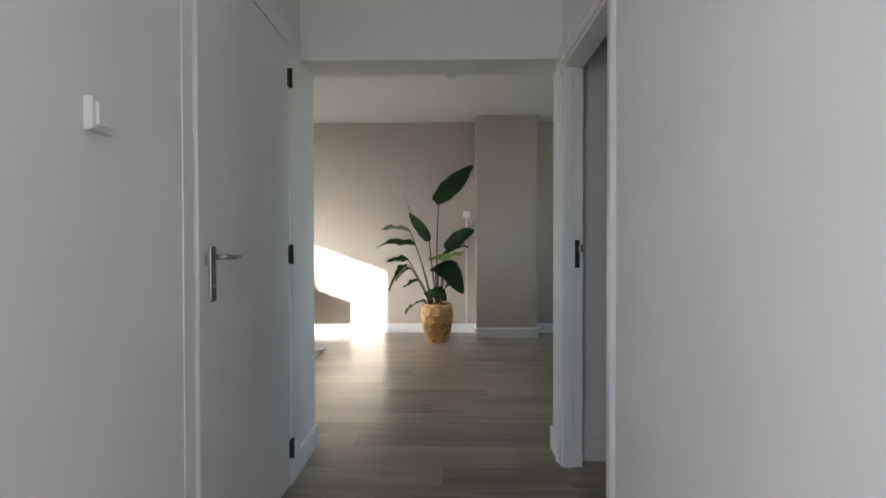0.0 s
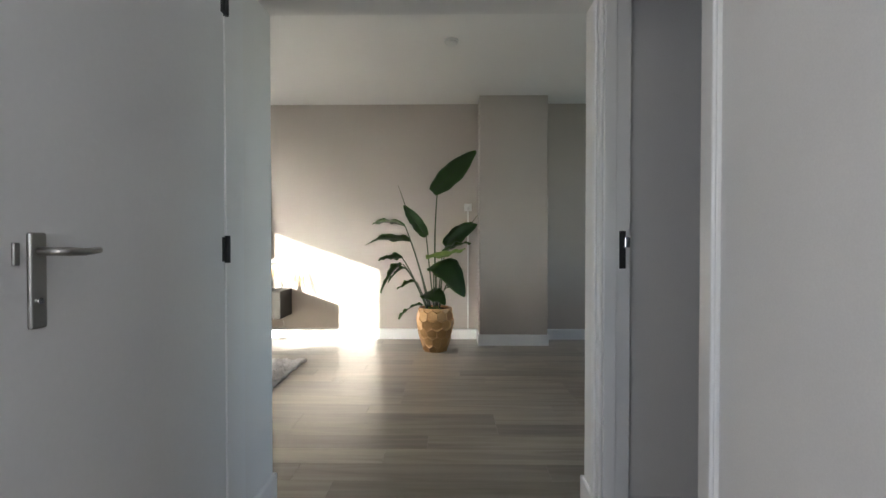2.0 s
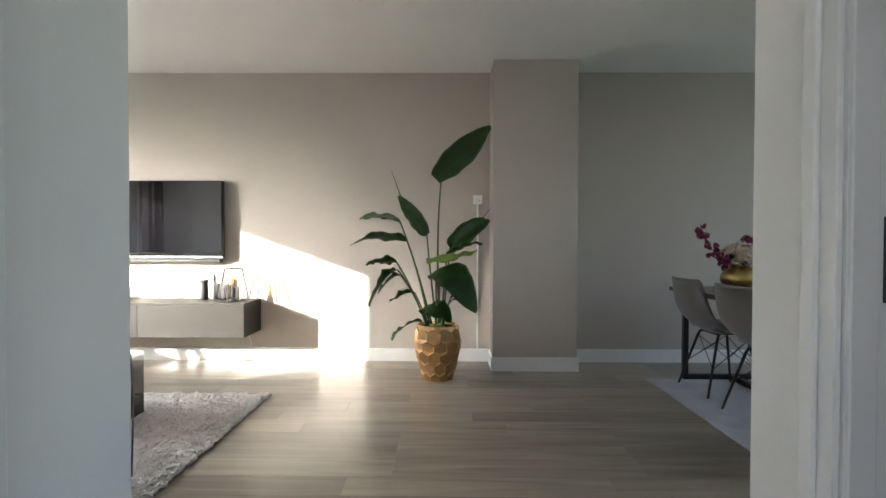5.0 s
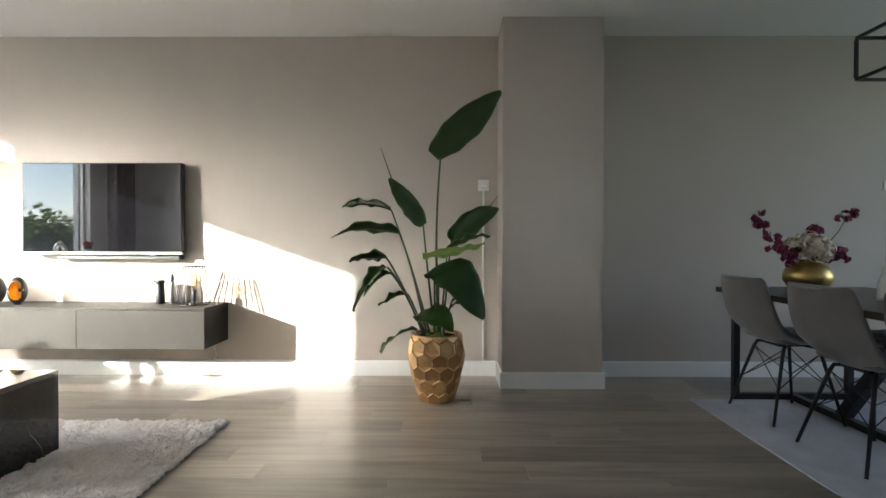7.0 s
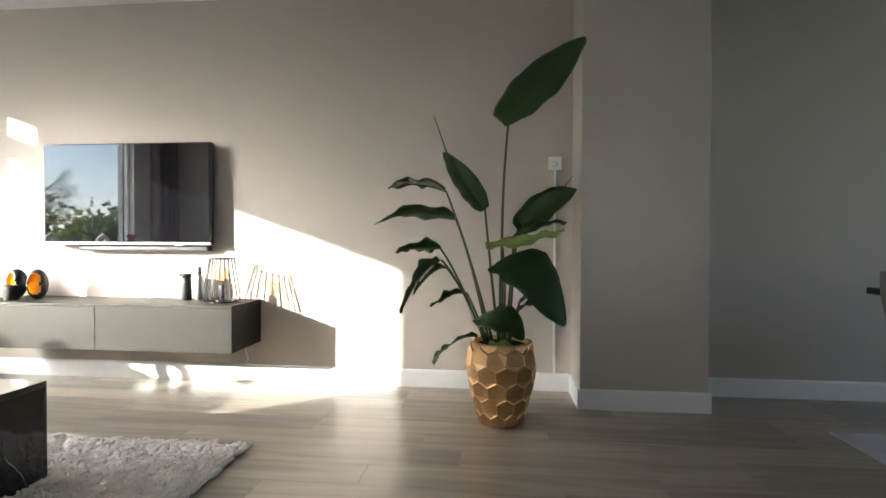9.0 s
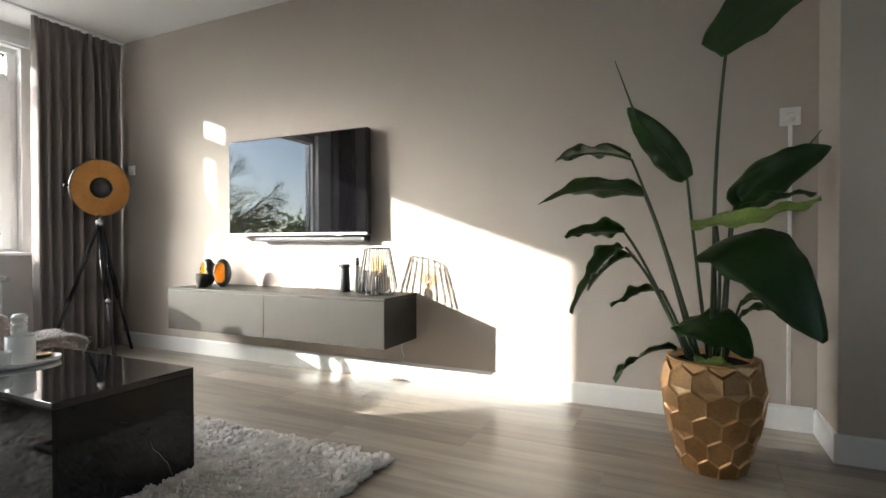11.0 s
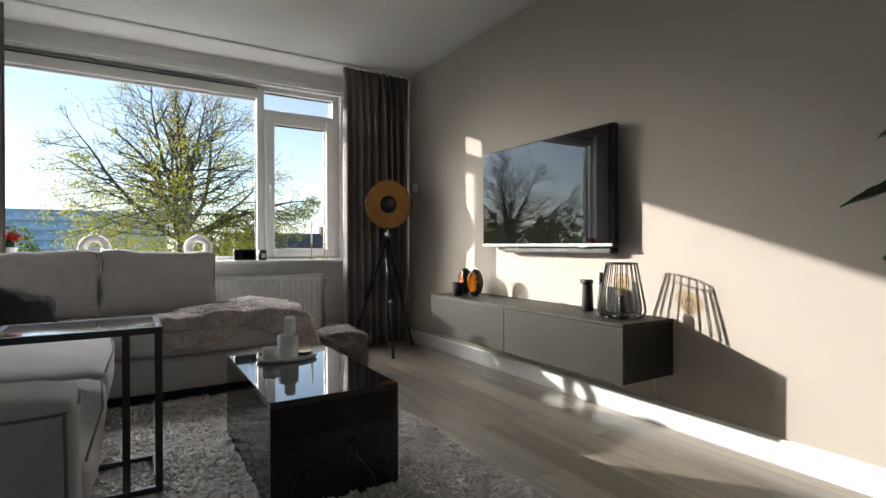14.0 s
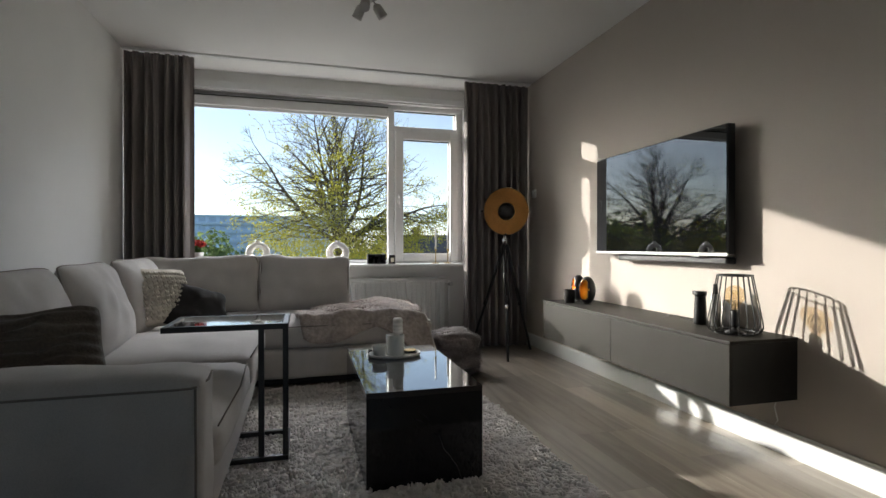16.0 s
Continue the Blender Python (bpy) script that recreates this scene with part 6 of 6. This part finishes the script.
def make_tree(at, fork, spread, top, seed, leaf_n, label):
    """fork: height where the leaders part; spread and top: half-width and height of the crown."""
    r = random.Random(seed)
    o = thing("tree", at, label, "tree", "trees outside")
    bm = B()
    tips = []
    mid = Vector((0, 0, fork + 0.25 * (top - fork)))

    def reach(p, d):
        """Way from p along d to the rounded outline of the crown."""
        q = p - mid
        hz = top - mid.z
        k = Vector((1 / spread, 1 / spread, 1 / hz))
        a_, b_ = Vector(x * y for x, y in zip(q, k)), Vector(x * y for x, y in zip(d, k))
        A, Bq, C = b_.dot(b_), a_.dot(b_), a_.dot(a_) - 1
        disc = Bq * Bq - A * C
        return max(0.15, (-Bq + math.sqrt(disc)) / A) if disc > 0 and C < 0 else 0.2

    def limb(p, d, length, r0, r1, n, sides, lift):
        pts, q, dd = [p], p, d
        for _ in range(n):
            dd = (dd + Vector((r.gauss(0, 0.11), r.gauss(0, 0.11), r.gauss(lift, 0.08)))).normalized()
            q = q + dd * length / n
            pts.append(q)
        tube(bm, pts, [r0 + (r1 - r0) * k / n for k in range(n + 1)], sides)
        return pts

    def side_of(pts, k, open_):
        d = (pts[min(k + 1, len(pts) - 1)] - pts[max(0, k - 1)]).normalized()
        out = d.cross(Vector((r.gauss(0, 1), r.gauss(0, 1), r.gauss(0, 1)))).normalized()
        away = pts[k] - mid
        if away.length > 0.3 and out.dot(away) < -0.2:
            out = -out
        return (d * (1 - open_) + out * open_).normalized()

    tube(bm, [(0, 0, 0), (0.06, -0.05, fork * 0.35), (0.0, 0.05, fork * 0.7), (0, 0, fork), (0.04, -0.02, fork + 0.5)], [0.30, 0.25, 0.22, 0.20, 0.12], 10)
    n_lead = 13
    for k in range(n_lead):
        az = k * 2.399 + r.uniform(-0.25, 0.25)
        el = radians(16 + 70 * ((k + 0.5) / n_lead)) + r.uniform(-0.08, 0.08)
        d = Vector((math.cos(az) * math.cos(el), math.sin(az) * math.cos(el), math.sin(el)))
        p0 = Vector((0, 0, fork - 0.55 + 1.0 * k / n_lead))
        lead = limb(p0, d, reach(p0, d) * r.uniform(0.85, 1.0), 0.105 - 0.002 * k, 0.012, 12, 7, 0.035)
        for i in range(2, 13):
            for _ in range(2 if i < 9 else 1):
                bd = side_of(lead, i, r.uniform(0.42, 0.66))
                ln = min(reach(lead[i], bd) * r.uniform(0.55, 0.98), spread * 0.62)
                br = limb(lead[i], bd, ln, 0.036 - 0.0018 * i, 0.006, 7, 4, -0.012)
                for j in range(1, 8):
                    td = side_of(br, j, r.uniform(0.45, 0.7))
                    tl = min(reach(br[j], td), r.uniform(0.35, 0.95))
                    tw_ = limb(br[j], td, tl, 0.0095, 0.004, 4, 3, -0.03)
                    tips.extend(tw_[1:])
                    if r.random() < 0.75:
                        q_ = limb(tw_[2], side_of(tw_, 2, 0.5), tl * 0.55, 0.006, 0.0035, 3, 3, -0.03)
                        tips.extend(q_[1:])
    part("trunk", bm, M["bark"], o, "dark forked trunk with bare limbs")
    lv, lf = [], []
    skirt = fork + 0.1
    for _ in range(leaf_n):
        p = r.choice(tips)
        if r.random() < 0.42:
            a, b_ = r.uniform(0, 2 * math.pi), r.uniform(0, 1) ** 0.5
            p = Vector((spread * 0.78 * b_ * math.cos(a), spread * 0.78 * b_ * math.sin(a), skirt + 0.75 - r.uniform(0, 2.2) - 0.5 * b_))
            if noise.noise(p * 1.6) < 0.06 + 0.14 * (p.z - skirt + 0.6):
                continue
        elif p.z > fork + 1.2 and noise.noise(p * 1.5 + Vector((seed, 0, 0))) < 0.10 * (p.z - fork - 1.2):
            continue
        for _ in range(2):
            c = p + Vector((r.gauss(0, 0.11), r.gauss(0, 0.11), r.gauss(-0.04, 0.09)))
            a = Vector((r.gauss(0, 1), r.gauss(0, 1), r.gauss(0, 1))).normalized()
            b_ = a.cross(Vector((r.gauss(0, 1), r.gauss(0, 1), r.gauss(0, 1)))).normalized()
            s = r.uniform(0.024, 0.046)
            k = len(lv)
            lv.extend([tuple(c - a * s), tuple(c - b_ * s * 0.6), tuple(c + a * s), tuple(c + b_ * s * 0.6)])
            lf.append((k, k + 1, k + 2, k + 3))
    me = bpy.data.meshes.new("crown")
    me.from_pydata(lv, [], lf)
    me.materials.append(M["leaves"])
    cr = new("crown", me)
    cr.parent = o
    tagged(cr, "thinning yellow-green autumn leaves", kind="stuff")
    return o


make_tree((-19.0, 5.15, -6.0), 7.5, 4.25, 12.5, 21, 36000, "broad autumn tree with thinning yellow-green leaves")
make_tree((-25.0, -12.0, -6.0), 7.0, 5.2, 13.0, 5, 16000, "autumn tree with bare upper limbs")


def bush_row(x, y0, y1, z0, h, n, seed, label, size=0.35, each=420):
    """A belt of leafy crowns, each a cloud of leaf clumps."""
    r = random.Random(seed)
    lv, lf = [], []
    for _ in range(n):
        c = Vector((x + r.uniform(-4, 4), r.uniform(y0, y1), z0 + h * r.uniform(0.3, 0.62)))
        s = h * r.uniform(0.2, 0.38)
        for _ in range(each):
            d = Vector((r.gauss(0, 1), r.gauss(0, 1), r.gauss(0, 1))).normalized()
            p = c + d * s * r.uniform(0.55, 1.0) * (1 + 0.4 * noise.noise(d * 2.5 + c))
            p.z = max(z0 + 0.3, p.z - 0.15 * s)
            a = Vector((r.gauss(0, 1), r.gauss(0, 1), r.gauss(0, 1))).normalized()
            b_ = a.cross(d + Vector((0.1, 0, 0))).normalized()
            q = size * r.uniform(0.6, 1.3)
            k = len(lv)
            lv.extend([tuple(p - a * q), tuple(p - b_ * q * 0.7), tuple(p + a * q), tuple(p + b_ * q * 0.7)])
            lf.append((k, k + 1, k + 2, k + 3))
    me = bpy.data.meshes.new("foliage")
    me.from_pydata(lv, [], lf)
    me.materials.append(M["hedge"])
    return tagged(new("far_trees", me), label, "trees", kind="stuff")


bush_row(-75, -75, 90, -6, 11.5, 90, 3, "distant band of green trees")
bush_row(-36, -44, -7, -6, 12.0, 46, 6, "belt of green trees beyond the lawn")
bush_row(-30, 8, 26, -6, 5.4, 16, 9, "green treetops below the window")


def slab_block(x, y0, y1, floors, z0, label):
    o = thing("apartment_building", (x, (y0 + y1) / 2, z0), label, "building", "distant buildings")
    hw_ = (y1 - y0) / 2
    fh = 2.9
    boxed("wall", (-12, 0, -hw_, hw_, 0, floors * fh), M["hazed_wall"], o)
    boxed("roof", (-12.3, 0.4, -hw_ - 0.3, hw_ + 0.3, floors * fh, floors * fh + 0.5), M["hazed_wall"], o)
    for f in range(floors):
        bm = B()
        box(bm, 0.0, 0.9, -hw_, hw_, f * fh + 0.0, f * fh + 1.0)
        part("balcony", bm, M["hazed_wall"], o)
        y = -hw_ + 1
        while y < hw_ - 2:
            boxed("window", (0.001, 0.05, y, y + 2.2, f * fh + 1.1, f * fh + 2.6), M["hazed_glass"], o)
            y += 3.4
    return o


# the haze over this block is only its pale blue colouring
slab_block(-190, -52, 14, 6, -6, "apartment block with pale blue haze put into its colour")


def house_row(x, y0, y1, ridge, label):
    o = thing("house_row", (x, (y0 + y1) / 2, -6), label, "house", "distant buildings")
    hw_ = (y1 - y0) / 2
    eave = ridge - 3.2
    boxed("wall", (-7, 0, -hw_, hw_, 0, eave), M["brick"], o)
    bm = B()
    v = [bm.verts.new(p) for p in ((-7.4, -hw_ - .2, eave), (0.4, -hw_ - .2, eave), (-3.5, -hw_ - .2, ridge), (-7.4, hw_ + .2, eave), (0.4, hw_ + .2, eave), (-3.5, hw_ + .2, ridge))]
    for q in ((0, 1, 2), (3, 5, 4), (0, 3, 4, 1), (1, 4, 5, 2), (2, 5, 3, 0)):
        bm.faces.new([v[k] for k in q])
    roof = part("roof", bm, M["slate"], o, "dark slate saddle roof")
    y = -hw_ + 3
    while y < hw_:
        boxed("chimney", (-3.9, -3.1, y - 0.3, y + 0.3, ridge - 0.5, ridge + 0.7), M["brick"], roof)
        y += 5.5
    y = -hw_ + 0.8
    while y < hw_ - 1.5:
        for z in (1.0, 3.6):
            if z + 1.4 < eave:
                boxed("window", (0.002, 0.06, y, y + 1.5, z, z + 1.3), M["hazed_glass"], o)
        y += 2.75
    return o


house_row(-48, 12.2, 38, 8.2, "row of houses with a dark slate roof")
house_row(-70, -40, -14, 5.6, "low row of houses among trees")

# ---- floor planks ----
plank_rows(-4.86, 5.2, 2.44, 6.036)
plank_rows(-0.5, 0.83, -0.4, 2.44)
plank_rows(0.83, 3.2, 1.1, 2.27)
